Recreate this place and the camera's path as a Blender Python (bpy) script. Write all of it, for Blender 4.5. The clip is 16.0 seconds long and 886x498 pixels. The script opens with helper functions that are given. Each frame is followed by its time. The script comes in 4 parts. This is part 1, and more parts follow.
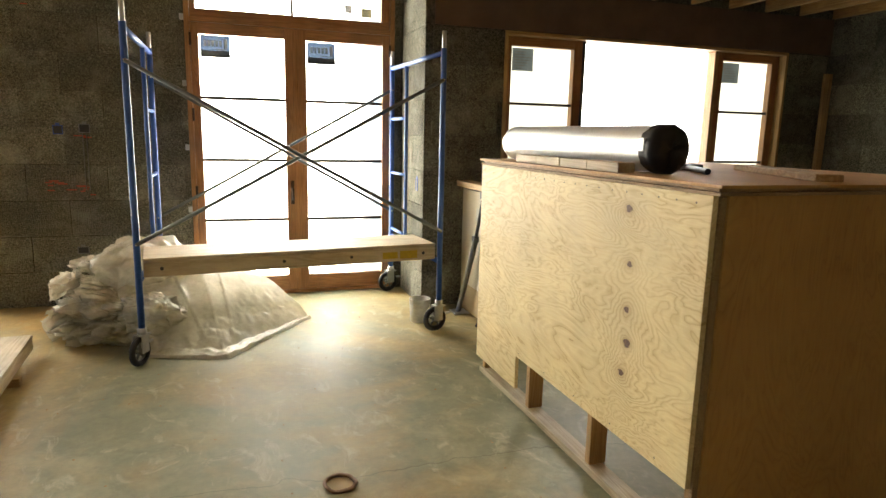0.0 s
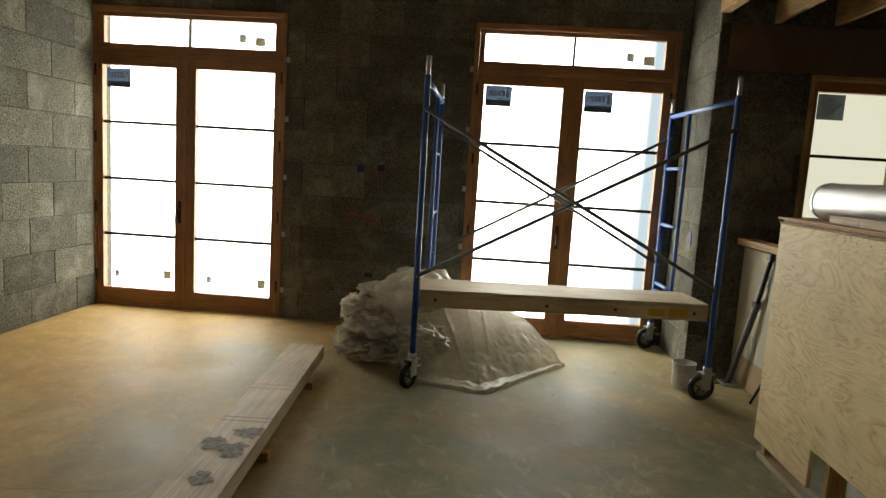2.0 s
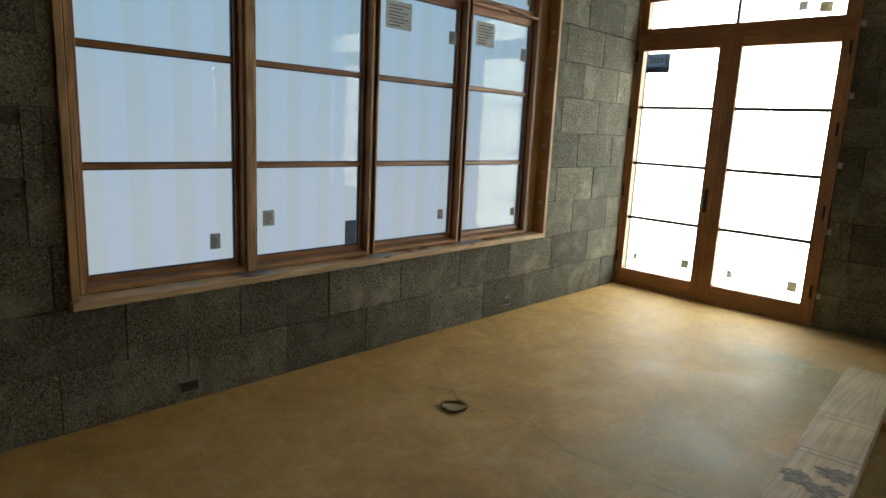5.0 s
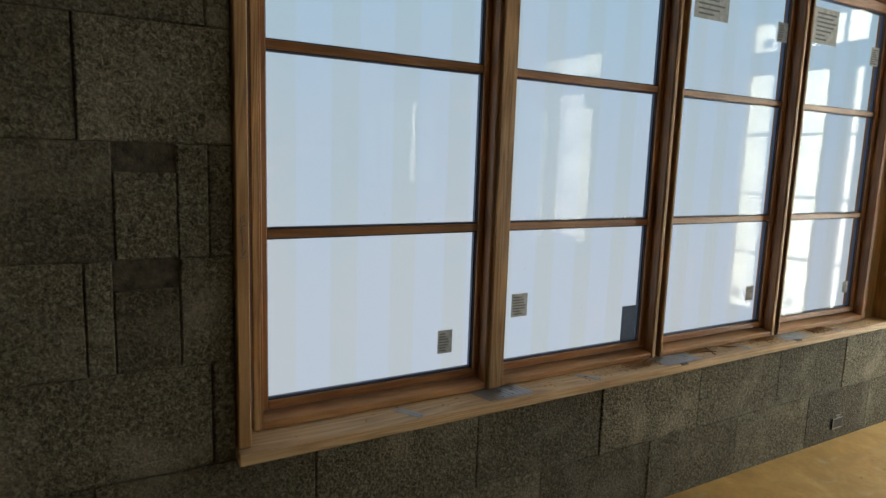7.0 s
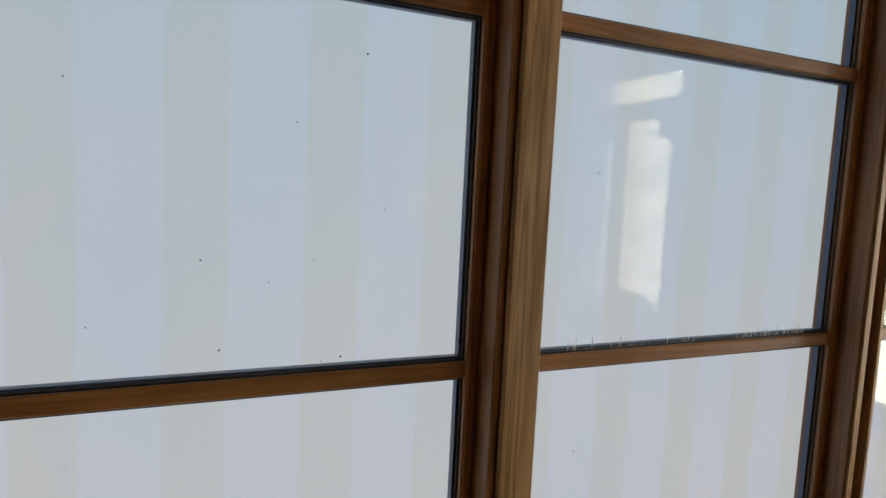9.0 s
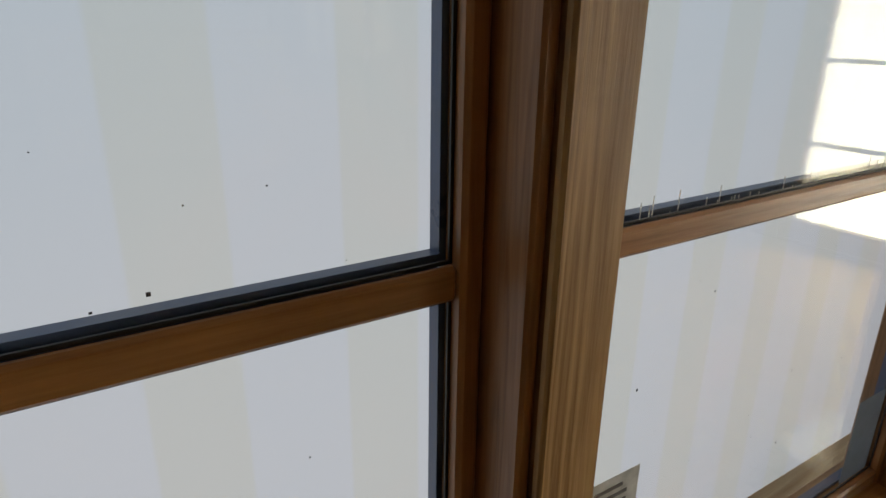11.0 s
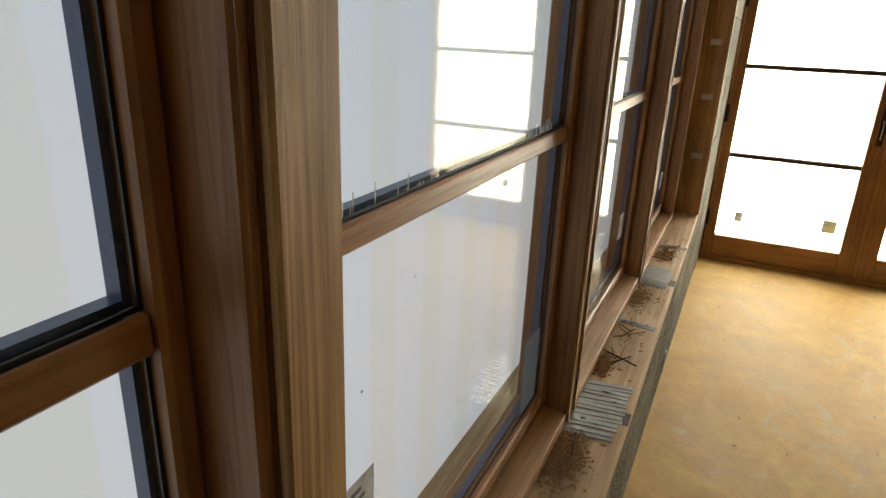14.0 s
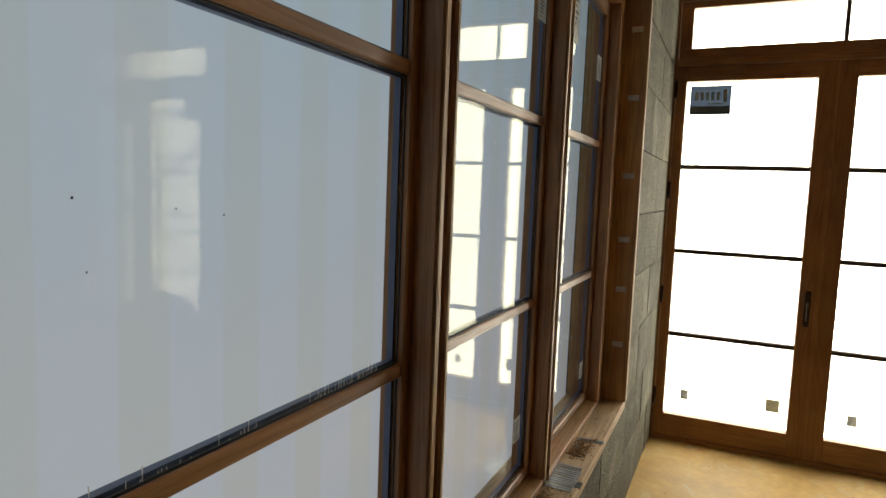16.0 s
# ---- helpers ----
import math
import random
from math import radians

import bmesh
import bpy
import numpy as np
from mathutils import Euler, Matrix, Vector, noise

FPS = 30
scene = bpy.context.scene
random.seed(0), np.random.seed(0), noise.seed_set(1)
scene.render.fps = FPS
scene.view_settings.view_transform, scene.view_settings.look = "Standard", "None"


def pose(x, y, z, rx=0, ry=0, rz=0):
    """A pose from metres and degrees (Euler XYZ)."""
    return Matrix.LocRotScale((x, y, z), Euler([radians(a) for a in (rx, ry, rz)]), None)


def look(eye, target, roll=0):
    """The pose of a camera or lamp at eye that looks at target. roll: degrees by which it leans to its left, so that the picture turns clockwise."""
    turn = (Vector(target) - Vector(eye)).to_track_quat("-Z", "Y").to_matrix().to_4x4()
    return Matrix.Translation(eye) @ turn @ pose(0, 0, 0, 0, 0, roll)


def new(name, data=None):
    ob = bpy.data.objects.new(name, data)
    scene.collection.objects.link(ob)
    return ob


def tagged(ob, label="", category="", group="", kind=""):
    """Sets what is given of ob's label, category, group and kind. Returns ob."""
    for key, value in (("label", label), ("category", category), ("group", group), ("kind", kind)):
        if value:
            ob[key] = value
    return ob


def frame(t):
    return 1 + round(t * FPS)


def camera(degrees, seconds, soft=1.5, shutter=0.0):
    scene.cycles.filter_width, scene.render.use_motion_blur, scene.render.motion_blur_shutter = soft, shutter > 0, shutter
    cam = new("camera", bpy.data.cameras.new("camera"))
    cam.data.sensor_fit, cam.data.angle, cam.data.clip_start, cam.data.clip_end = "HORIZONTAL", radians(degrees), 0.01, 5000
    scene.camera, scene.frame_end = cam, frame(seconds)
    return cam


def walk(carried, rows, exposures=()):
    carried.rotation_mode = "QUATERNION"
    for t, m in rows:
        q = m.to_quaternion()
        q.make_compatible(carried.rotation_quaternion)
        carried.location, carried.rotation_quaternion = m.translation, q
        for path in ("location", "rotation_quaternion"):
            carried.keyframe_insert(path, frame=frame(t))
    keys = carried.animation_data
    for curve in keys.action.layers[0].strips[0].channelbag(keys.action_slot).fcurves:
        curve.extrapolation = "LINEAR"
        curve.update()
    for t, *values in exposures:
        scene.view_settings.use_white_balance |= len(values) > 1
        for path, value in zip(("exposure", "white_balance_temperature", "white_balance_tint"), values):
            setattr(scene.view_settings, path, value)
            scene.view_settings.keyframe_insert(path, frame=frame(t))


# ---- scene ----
cam = camera(70.2, 16.0)
PATH = [
    (0, (3.994, -6.098, 1.53), (4.621, -4.232, 1.175), 1.3),
    (0.5, (3.921, -6.035, 1.543), (4.223, -4.079, 1.256), 0.5),
    (1, (3.897, -6.021, 1.541), (4.017, -4.044, 1.261), 1.5),
    (1.5, (3.873, -6.035, 1.53), (3.881, -4.051, 1.279), 2.4),
    (2, (3.837, -6.024, 1.537), (3.714, -4.043, 1.289), 3.5),
    (2.5, (3.766, -6.022, 1.534), (3.561, -4.049, 1.282), 2.9),
    (3, (3.75, -6.011, 1.554), (3.463, -4.049, 1.29), 3.2),
    (3.5, (3.682, -6.027, 1.56), (3.218, -4.103, 1.271), 4.0),
    (4, (3.549, -6.008, 1.54), (2.812, -4.176, 1.222), 2.5),
    (4.5, (3.376, -6.011, 1.53), (2.31, -4.353, 1.192), 1.5),
    (5, (3.176, -5.991, 1.525), (1.82, -4.57, 1.146), 2.8),
    (7.5, (1.461, -5.326, 1.513), (-0.260, -4.345, 1.236), 1.8),
    (8, (1.169, -5.114, 1.561), (-0.498, -4.020, 1.403), 1.1),
    (8.5, (0.912, -4.881, 1.560), (-0.838, -3.921, 1.445), 1.3),
    (9, (0.743, -4.697, 1.551), (-1.065, -3.864, 1.356), 2.8),
    (11.5, (0.159, -4.470, 1.428), (-1.359, -3.391, 0.698), 1.8),
    (12, (0.133, -4.455, 1.432), (-1.308, -3.285, 0.686), 3.2),
    (12.5, (0.089, -4.465, 1.419), (-0.992, -2.925, 0.743), 0.5),
    (13, (0.101, -4.452, 1.421), (-0.856, -2.828, 0.754), 1.1),
    (13.5, (0.122, -4.450, 1.422), (-0.772, -2.786, 0.766), 0.5),
    (14, (0.151, -4.467, 1.436), (-0.651, -2.761, 0.765), 2.3),
    (14.5, (0.175, -4.486, 1.417), (-0.560, -2.760, 0.723), -0.3),
    (15, (0.206, -4.455, 1.476), (-0.562, -2.669, 1.008), -0.7),
    (15.5, (0.252, -4.369, 1.534), (-0.598, -2.578, 1.269), -0.4),
    (16, (0.423, -4.390, 1.609), (-0.412, -2.582, 1.420), 2.2),
]
EXPO = [(0, 1.25, 6600, 10), (0.5, 0.66, 6550, 9), (1, 0.2, 6500, 9), (1.5, -0.08, 6400, 9), (2.5, -0.3, 6300, 8), (3.5, -0.34, 6200, 6), (4.5, -0.3, 6000, 4), (5, -0.27, 5950, 4),
        (7.5, 0.0, 6350, 8), (8, 0.02, 6500, 9), (9, -0.14, 6750, 11), (11.5, -0.2, 7050, 11), (12, -0.2, 7100, 11), (13, -0.1, 7100, 10), (14, 0.0, 7150, 10), (14.5, -0.02, 7150, 10), (15, -0.18, 7050, 10), (15.5, -0.3, 7000, 9), (16, -0.6, 6900, 9)]
walk(cam, [(t, look(eye, target, roll)) for t, eye, target, roll in PATH], EXPO)

# ---- world: overcast daylight, seen only through the sheeted openings ----
world = bpy.data.worlds.new("overcast")
scene.world = world
world.use_nodes = True
sky = world.node_tree.nodes.new("ShaderNodeTexSky")
sky.sky_type = 'NISHITA'
sky.sun_disc = False
sky.sun_elevation = radians(40)
sky.sun_rotation = radians(20)
bg = world.node_tree.nodes["Background"]
world.node_tree.links.new(sky.outputs[0], bg.inputs[0])
bg.inputs[1].default_value = 0.08
DOOR_GLOW, WEST_GLOW, EAST_GLOW, EAST_SHEET = 11.5, 0.64, 8.0, 1.0


# ---- materials ----
class Nodes:
    """A small node builder."""

    def __init__(self, name):
        self.mat = bpy.data.materials.new(name)
        self.mat.use_nodes = True
        self.t = self.mat.node_tree
        self.bsdf = self.t.nodes["Principled BSDF"]
        self.pos = self.t.nodes.new("ShaderNodeNewGeometry").outputs["Position"]

    def add(self, kind, **inputs):
        n = self.t.nodes.new(kind)
        for k, v in inputs.items():
            self.put(n.inputs[k.replace("_", " ")], v)
        return n

    def put(self, socket, v):
        if isinstance(v, bpy.types.NodeSocket):
            self.t.links.new(v, socket)
        else:
            socket.default_value = v

    def mapped(self, sx, sy, sz):
        n = self.add("ShaderNodeMapping", Vector=self.pos)
        n.inputs["Scale"].default_value = (sx, sy, sz)
        return n.outputs[0]

    def noise(self, scale, detail=4.0, vec=None, rough=0.55, dist=0.0):
        n = self.add("ShaderNodeTexNoise", Vector=vec or self.pos, Scale=scale, Detail=detail, Roughness=rough, Distortion=dist)
        return n.outputs[0]

    def voronoi(self, scale, vec=None):
        return self.add("ShaderNodeTexVoronoi", Vector=vec or self.pos, Scale=scale).outputs["Distance"]

    def ramp(self, fac, *stops):
        n = self.add("ShaderNodeValToRGB", Fac=fac)
        r = n.color_ramp
        while len(r.elements) < len(stops):
            r.elements.new(0.5)
        for e, (p, c) in zip(r.elements, stops):
            e.position = p
            e.color = (*c, 1) if isinstance(c, tuple) else (c, c, c, 1)
        return n.outputs[0]

    def mix(self, fac, a, b, mode="MIX"):
        n = self.t.nodes.new("ShaderNodeMix")
        n.data_type, n.blend_type = "RGBA", mode
        for sock, v in ((n.inputs[0], fac), (n.inputs[6], a), (n.inputs[7], b)):
            if isinstance(v, tuple):
                v = (*v, 1)
            self.put(sock, v)
        return n.outputs[2]

    def math(self, op, a, b=0.0):
        n = self.t.nodes.new("ShaderNodeMath")
        n.operation = op
        self.put(n.inputs[0], a)
        self.put(n.inputs[1], b)
        return n.outputs[0]

    def rand(self):
        return self.t.nodes.new("ShaderNodeObjectInfo").outputs["Random"]

    def finish(self, color, rough=0.6, metal=0.0, bump=None, strength=0.3, distance=0.003):
        if isinstance(color, tuple):
            color = (*color, 1)
        self.put(self.bsdf.inputs["Base Color"], color)
        self.put(self.bsdf.inputs["Roughness"], rough)
        self.put(self.bsdf.inputs["Metallic"], metal)
        if bump is not None:
            b = self.add("ShaderNodeBump", Height=bump, Strength=strength, Distance=distance)
            self.t.links.new(b.outputs[0], self.bsdf.inputs["Normal"])
        return self.mat


def wood(name, dark, light, axis, fine=55.0, rough=0.5, stain=0.25):
    n = Nodes(name)
    k = [1.0, 1.0, 1.0]
    k["xyz".index(axis)] = 0.045
    v = n.mapped(*k)
    grain = n.noise(fine * 4.0, 4, v, 0.65, 0.2)
    broad = n.noise(fine * 0.30, 2, v, 0.45, 0.5)
    ring = n.math("FRACT", n.math("MULTIPLY", broad, 11.0))
    late = n.ramp(ring, (0.0, 0.35), (0.55, 0.62), (0.88, 0.28), (1.0, 0.35))
    both = n.math("ADD", n.math("MULTIPLY", grain, 0.42), n.math("MULTIPLY", late, 0.58))
    c = n.ramp(both, (0.34, dark), (0.58, light))
    blot = n.ramp(n.noise(3.0, 3), (0.35, 1.0 - stain), (0.65, 1.0))
    c = n.mix(1.0, c, blot, "MULTIPLY")
    c = n.mix(1.0, c, n.ramp(n.rand(), (0.0, 0.86), (1.0, 1.05)), "MULTIPLY")
    return n.finish(c, n.ramp(grain, (0.3, rough + 0.12), (0.7, rough - 0.08)), 0, grain, 0.25, 0.0015)


FIR_D, FIR_L = (0.27, 0.122, 0.042), (0.42, 0.205, 0.080)
fir = {a: wood("stained_fir_" + a, FIR_D, FIR_L, a, 60, 0.38) for a in "xyz"}
pine = {a: wood("raw_pine_" + a, (0.28, 0.15, 0.055), (0.58, 0.38, 0.18), a, 48, 0.55) for a in "xyz"}
old_pine = {a: wood("weathered_pine_" + a, (0.45, 0.27, 0.12), (0.66, 0.45, 0.215), a, 40, 0.6, 0.28) for a in "xyz"}
sill_pine = wood("sill_pine", (0.50, 0.33, 0.17), (0.74, 0.55, 0.32), "y", 34, 0.6, 0.22)
lining_pine = {a: wood("lining_pine_" + a, (0.36, 0.205, 0.085), (0.54, 0.34, 0.155), a, 40, 0.55, 0.28) for a in "yz"}
stud = {a: wood("framing_lumber_" + a, (0.37, 0.21, 0.075), (0.56, 0.37, 0.16), a, 40, 0.6) for a in "xyz"}
plank_wood = {a: wood("plank_ply_" + a, (0.50, 0.40, 0.255), (0.66, 0.55, 0.37), a, 30, 0.6) for a in "xy"}


def plywood_mat(name, lo, mid, hi, along, knots=()):
    """Rotary-cut softwood: fine cathedral figure, stretched along the sheet, bending round the knots (y, z)."""
    n = Nodes(name)
    k = [1.0, 1.0, 1.0]
    k["xyz".index(along)] = 0.30
    v = n.mapped(*k)
    f = n.math("ADD", n.noise(3.0, 4, v, 0.5, 0.9), n.math("MULTIPLY", n.noise(14, 3, v, 0.6, 0.5), 0.035))
    core = None
    sep = n.add("ShaderNodeSeparateXYZ", Vector=n.pos)
    for y, z in knots:
        dy = n.math("MULTIPLY", n.math("SUBTRACT", sep.outputs[1], y), 0.8)
        dz = n.math("SUBTRACT", sep.outputs[2], z)
        r = n.math("SQRT", n.math("ADD", n.math("MULTIPLY", dy, dy), n.math("MULTIPLY", dz, dz)))
        f = n.math("ADD", f, n.math("MULTIPLY", n.math("EXPONENT", n.math("MULTIPLY", r, -14.0)), 0.33))
        near = n.math("EXPONENT", n.math("MULTIPLY", r, -38.0))
        core = near if core is None else n.math("ADD", core, near)
    w = n.math("FRACT", n.math("MULTIPLY", f, 24.0))
    line = n.ramp(w, (0.0, 0.35), (0.45, 0.0), (0.86, 0.55), (0.96, 1.0), (1.0, 0.35))
    k["xyz".index(along)] = 0.05
    fine = n.noise(120, 4, n.mapped(*k))
    c = n.mix(n.math("MULTIPLY", line, n.ramp(n.noise(4.0, 3), (0.35, 0.35), (0.65, 1.0))), hi, lo)
    c = n.mix(n.ramp(fine, (0.4, 0.0), (0.7, 0.45)), c, mid)
    c = n.mix(1.0, c, n.ramp(n.noise(2.2, 3), (0.3, 0.84), (0.7, 1.04)), "MULTIPLY")
    if core is not None:
        c = n.mix(n.ramp(core, (0.12, 0.0), (0.75, 0.55)), c, (0.34, 0.19, 0.08))
    return n.finish(c, 0.62, 0, fine, 0.2, 0.001)


KNOTS = ((-3.985, 1.262), (-4.015, 1.045), (-4.018, 0.860), (-4.035, 0.724), (-4.010, 0.592))
ply_pale = plywood_mat("pale_plywood", (0.44, 0.275, 0.09), (0.66, 0.49, 0.215), (0.80, 0.66, 0.345), "y")
ply_knotty = plywood_mat("knotty_plywood", (0.44, 0.275, 0.09), (0.66, 0.49, 0.215), (0.80, 0.66, 0.345), "y", KNOTS)
ply_warm = plywood_mat("warm_plywood", (0.40, 0.21, 0.06), (0.48, 0.265, 0.085), (0.54, 0.31, 0.105), "z")
ply_edge = wood("plywood_edge", (0.24, 0.14, 0.06), (0.55, 0.38, 0.2), "y", 200, 0.7)


def block_mat():
    n = Nodes("wood_chip_concrete")
    chips = n.noise(78, 5, None, 0.7, 0.8)
    pits = n.voronoi(95)
    c = n.ramp(chips, (0.36, (0.034, 0.033, 0.023)), (0.50, (0.130, 0.124, 0.086)), (0.66, (0.30, 0.285, 0.215)))
    c = n.mix(0.75, c, n.ramp(pits, (0.05, 0.35), (0.45, 1.1)), "MULTIPLY")
    smear = n.ramp(n.noise(4.2, 5, None, 0.62, 0.5), (0.50, 0.0), (0.72, 0.6))
    c = n.mix(smear, c, (0.33, 0.315, 0.25))
    c = n.mix(1.0, c, n.ramp(n.noise(1.1, 4), (0.3, 0.68), (0.7, 1.1)), "MULTIPLY")
    c = n.mix(1.0, c, n.ramp(n.rand(), (0.0, 0.60), (0.5, 0.86), (1.0, 1.12)), "MULTIPLY")
    h = n.math("ADD", chips, n.math("MULTIPLY", pits, 0.5))
    return n.finish(c, 0.95, 0, h, 1.0, 0.008)


blockm = block_mat()
joint = Nodes("dry_joint")
joint = joint.finish(joint.ramp(joint.noise(40), (0.3, (0.03, 0.028, 0.022)), (0.7, (0.12, 0.11, 0.085))), 0.95, 0, joint.noise(150), 0.6, 0.004)


def floor_mat():
    n = Nodes("dusty_slab")
    sep = n.add("ShaderNodeSeparateXYZ", Vector=n.pos)
    big = n.noise(0.55, 5, None, 0.6, 0.8)
    # sawdust-tan dust is thickest along the window wall and thins out eastwards
    west = n.add("ShaderNodeMapRange", Value=sep.outputs[0], From_Min=0.8, From_Max=3.4, To_Min=0.32, To_Max=-0.14).outputs[0]
    dust = n.ramp(n.math("ADD", big, west), (0.38, 0.0), (0.66, 1.0))
    patch = n.noise(2.3, 6, None, 0.65, 0.6)
    grey = n.ramp(patch, (0.3, (0.165, 0.172, 0.100)), (0.52, (0.225, 0.226, 0.136)), (0.72, (0.30, 0.29, 0.184)))
    tan = n.ramp(patch, (0.3, (0.37, 0.235, 0.076)), (0.52, (0.48, 0.312, 0.105)), (0.75, (0.56, 0.41, 0.18)))
    c = n.mix(dust, grey, tan)
    fine = n.noise(26, 6, None, 0.7)
    c = n.mix(0.5, c, n.ramp(fine, (0.3, 0.72), (0.7, 1.12)), "MULTIPLY")
    c = n.mix(1.0, c, n.ramp(n.noise(7.5, 6, None, 0.68, 0.9), (0.32, 0.88), (0.52, 1.0), (0.70, 1.10)), "MULTIPLY")
    scuff = n.ramp(n.noise(5.5, 6, n.mapped(1, 0.6, 1), 0.7, 1.5), (0.56, 0.0), (0.70, 0.55))
    c = n.mix(scuff, c, (0.47, 0.43, 0.29))
    specks = n.ramp(n.voronoi(14), (0.018, 0.25), (0.03, 1.0))
    c = n.mix(0.6, c, specks, "MULTIPLY")
    # one wandering hairline crack
    wob = n.noise(1.6, 4)
    line = n.math("ABSOLUTE", n.math("ADD", n.math("SUBTRACT", sep.outputs[1], n.math("MULTIPLY", wob, 0.55)), 3.72))
    crack = n.ramp(line, (0.0, 0.45), (0.006, 1.0))
    c = n.mix(0.8, c, crack, "MULTIPLY")
    r = n.ramp(n.math("ADD", n.math("MULTIPLY", patch, 0.7), n.math("MULTIPLY", fine, 0.3)), (0.3, 0.42), (0.7, 0.75))
    n.bsdf.inputs["Specular IOR Level"].default_value = 0.24
    return n.finish(c, r, 0, fine, 0.12, 0.002)


floorm = floor_mat()


def plain(name, color, rough=0.5, metal=0.0, vary=0.18, scale=30.0):
    n = Nodes(name)
    f = n.noise(scale, 4)
    c = n.mix(1.0, color, n.ramp(f, (0.3, 1.0 - vary), (0.7, 1.0 + vary * 0.4)), "MULTIPLY")
    return n.finish(c, n.ramp(f, (0.3, max(rough - 0.08, 0.02)), (0.7, min(rough + 0.1, 1))), metal, f, 0.08, 0.001)


blue = plain("blue_enamel", (0.028, 0.10, 0.38), 0.36)
steel = plain("galvanised_steel", (0.48, 0.48, 0.46), 0.38, 0.9)
dull_steel = plain("grey_brace_steel", (0.16, 0.165, 0.15), 0.5, 0.6)
bright_steel = plain("zinc_strip", (0.42, 0.44, 0.45), 0.34, 0.95)
duct_metal = plain("duct_sheet_metal", (0.74, 0.76, 0.77), 0.46, 0.85, 0.08, 60)
rubber = plain("black_rubber", (0.018, 0.018, 0.018), 0.7)
blackm = plain("black_plastic", (0.012, 0.012, 0.013), 0.45)
bronze = plain("bronze_hardware", (0.045, 0.03, 0.02), 0.4, 0.7)
spacer = plain("blue_black_spacer", (0.085, 0.12, 0.215), 0.35)
muntin_dark = plain("dark_muntin", (0.05, 0.032, 0.02), 0.5)


def thin(m, amount):
    """Paper that lets some light through from behind."""
    t = m.node_tree
    b = t.nodes["Principled BSDF"]
    tl = t.nodes.new("ShaderNodeBsdfTranslucent")
    t.links.new(b.inputs["Base Color"].links[0].from_socket, tl.inputs[0])
    mx = t.nodes.new("ShaderNodeMixShader")
    mx.inputs[0].default_value = amount
    t.links.new(b.outputs[0], mx.inputs[1])
    t.links.new(tl.outputs[0], mx.inputs[2])
    t.links.new(mx.outputs[0], t.nodes["Material Output"].inputs[0])
    return m


paper = plain("label_paper", (0.50, 0.49, 0.43), 0.7, 0, 0.3, 50)
paper_tan = plain("label_tan", (0.40, 0.36, 0.22), 0.7, 0, 0.4, 60)
ink = plain("label_ink", (0.05, 0.05, 0.055), 0.7)
faded_ink = plain("faded_ink", (0.15, 0.15, 0.145), 0.7)
navy = plain("label_navy", (0.05, 0.075, 0.125), 0.6)
slate = plain("label_slate", (0.16, 0.19, 0.22), 0.6)
yellow = plain("yellow_label", (0.5, 0.35, 0.03), 0.6)
paper_door = plain("label_door", (0.42, 0.42, 0.38), 0.7, 0, 0.3, 50)
thin(paper, 0.4), thin(slate, 0.45), thin(paper_tan, 0.13), thin(paper_door, 0.14), thin(navy, 0.25)
gyps = plain("cream_board", (0.52, 0.47, 0.34), 0.8, 0, 0.1, 3)
gyps_tan = plain("tan_board", (0.36, 0.27, 0.14), 0.8, 0, 0.15, 4)
galv_box = plain("outlet_box_metal", (0.20, 0.20, 0.195), 0.55, 0.7)
red_paint = plain("red_marking_paint", (0.35, 0.05, 0.025), 0.7)
blue_box = plain("blue_device_box", (0.02, 0.07, 0.30), 0.5)
dust_m = plain("sawdust", (0.38, 0.215, 0.09), 0.9, 0, 0.5, 200)
glue = plain("grey_mortar", (0.27, 0.26, 0.225), 0.8, 0, 0.6, 40)
white_dirty = plain("dirty_white_bucket", (0.55, 0.54, 0.48), 0.5, 0, 0.35, 14)
brick_red = plain("red_brown_ring", (0.22, 0.12, 0.055), 0.7, 0, 0.4, 40)
ceil_m = plain("roof_deck", (0.30, 0.19, 0.09), 0.8, 0, 0.25, 3)
header_m = plain("dark_header_panel", (0.13, 0.085, 0.055), 0.8, 0, 0.3, 5)


def glass_mat():
    n = Nodes("window_glass")
    nt = n.t
    tr = nt.nodes.new("ShaderNodeBsdfTransparent")
    tr.inputs[0].default_value = (0.97, 0.985, 0.98, 1)
    gl = nt.nodes.new("ShaderNodeBsdfGlossy")
    gl.inputs[0].default_value = (0.66, 0.64, 0.54, 1)
    gl.inputs["Roughness"].default_value = 0.03
    lw = nt.nodes.new("ShaderNodeLayerWeight")
    fr = nt.nodes.new("ShaderNodeMath")
    fr.operation = "POWER"
    nt.links.new(lw.outputs["Facing"], fr.inputs[0])
    fr.inputs[1].default_value = 4.5
    ad = nt.nodes.new("ShaderNodeMath")
    ad.operation = "MULTIPLY_ADD"
    nt.links.new(fr.outputs[0], ad.inputs[0])
    ad.inputs[1].default_value, ad.inputs[2].default_value = 0.75, 0.018
    fr = ad
    mx = nt.nodes.new("ShaderNodeMixShader")
    nt.links.new(fr.outputs[0], mx.inputs[0])
    nt.links.new(tr.outputs[0], mx.inputs[1])
    nt.links.new(gl.outputs[0], mx.inputs[2])
    nt.links.new(mx.outputs[0], nt.nodes["Material Output"].inputs[0])
    return n.mat


glass = glass_mat()


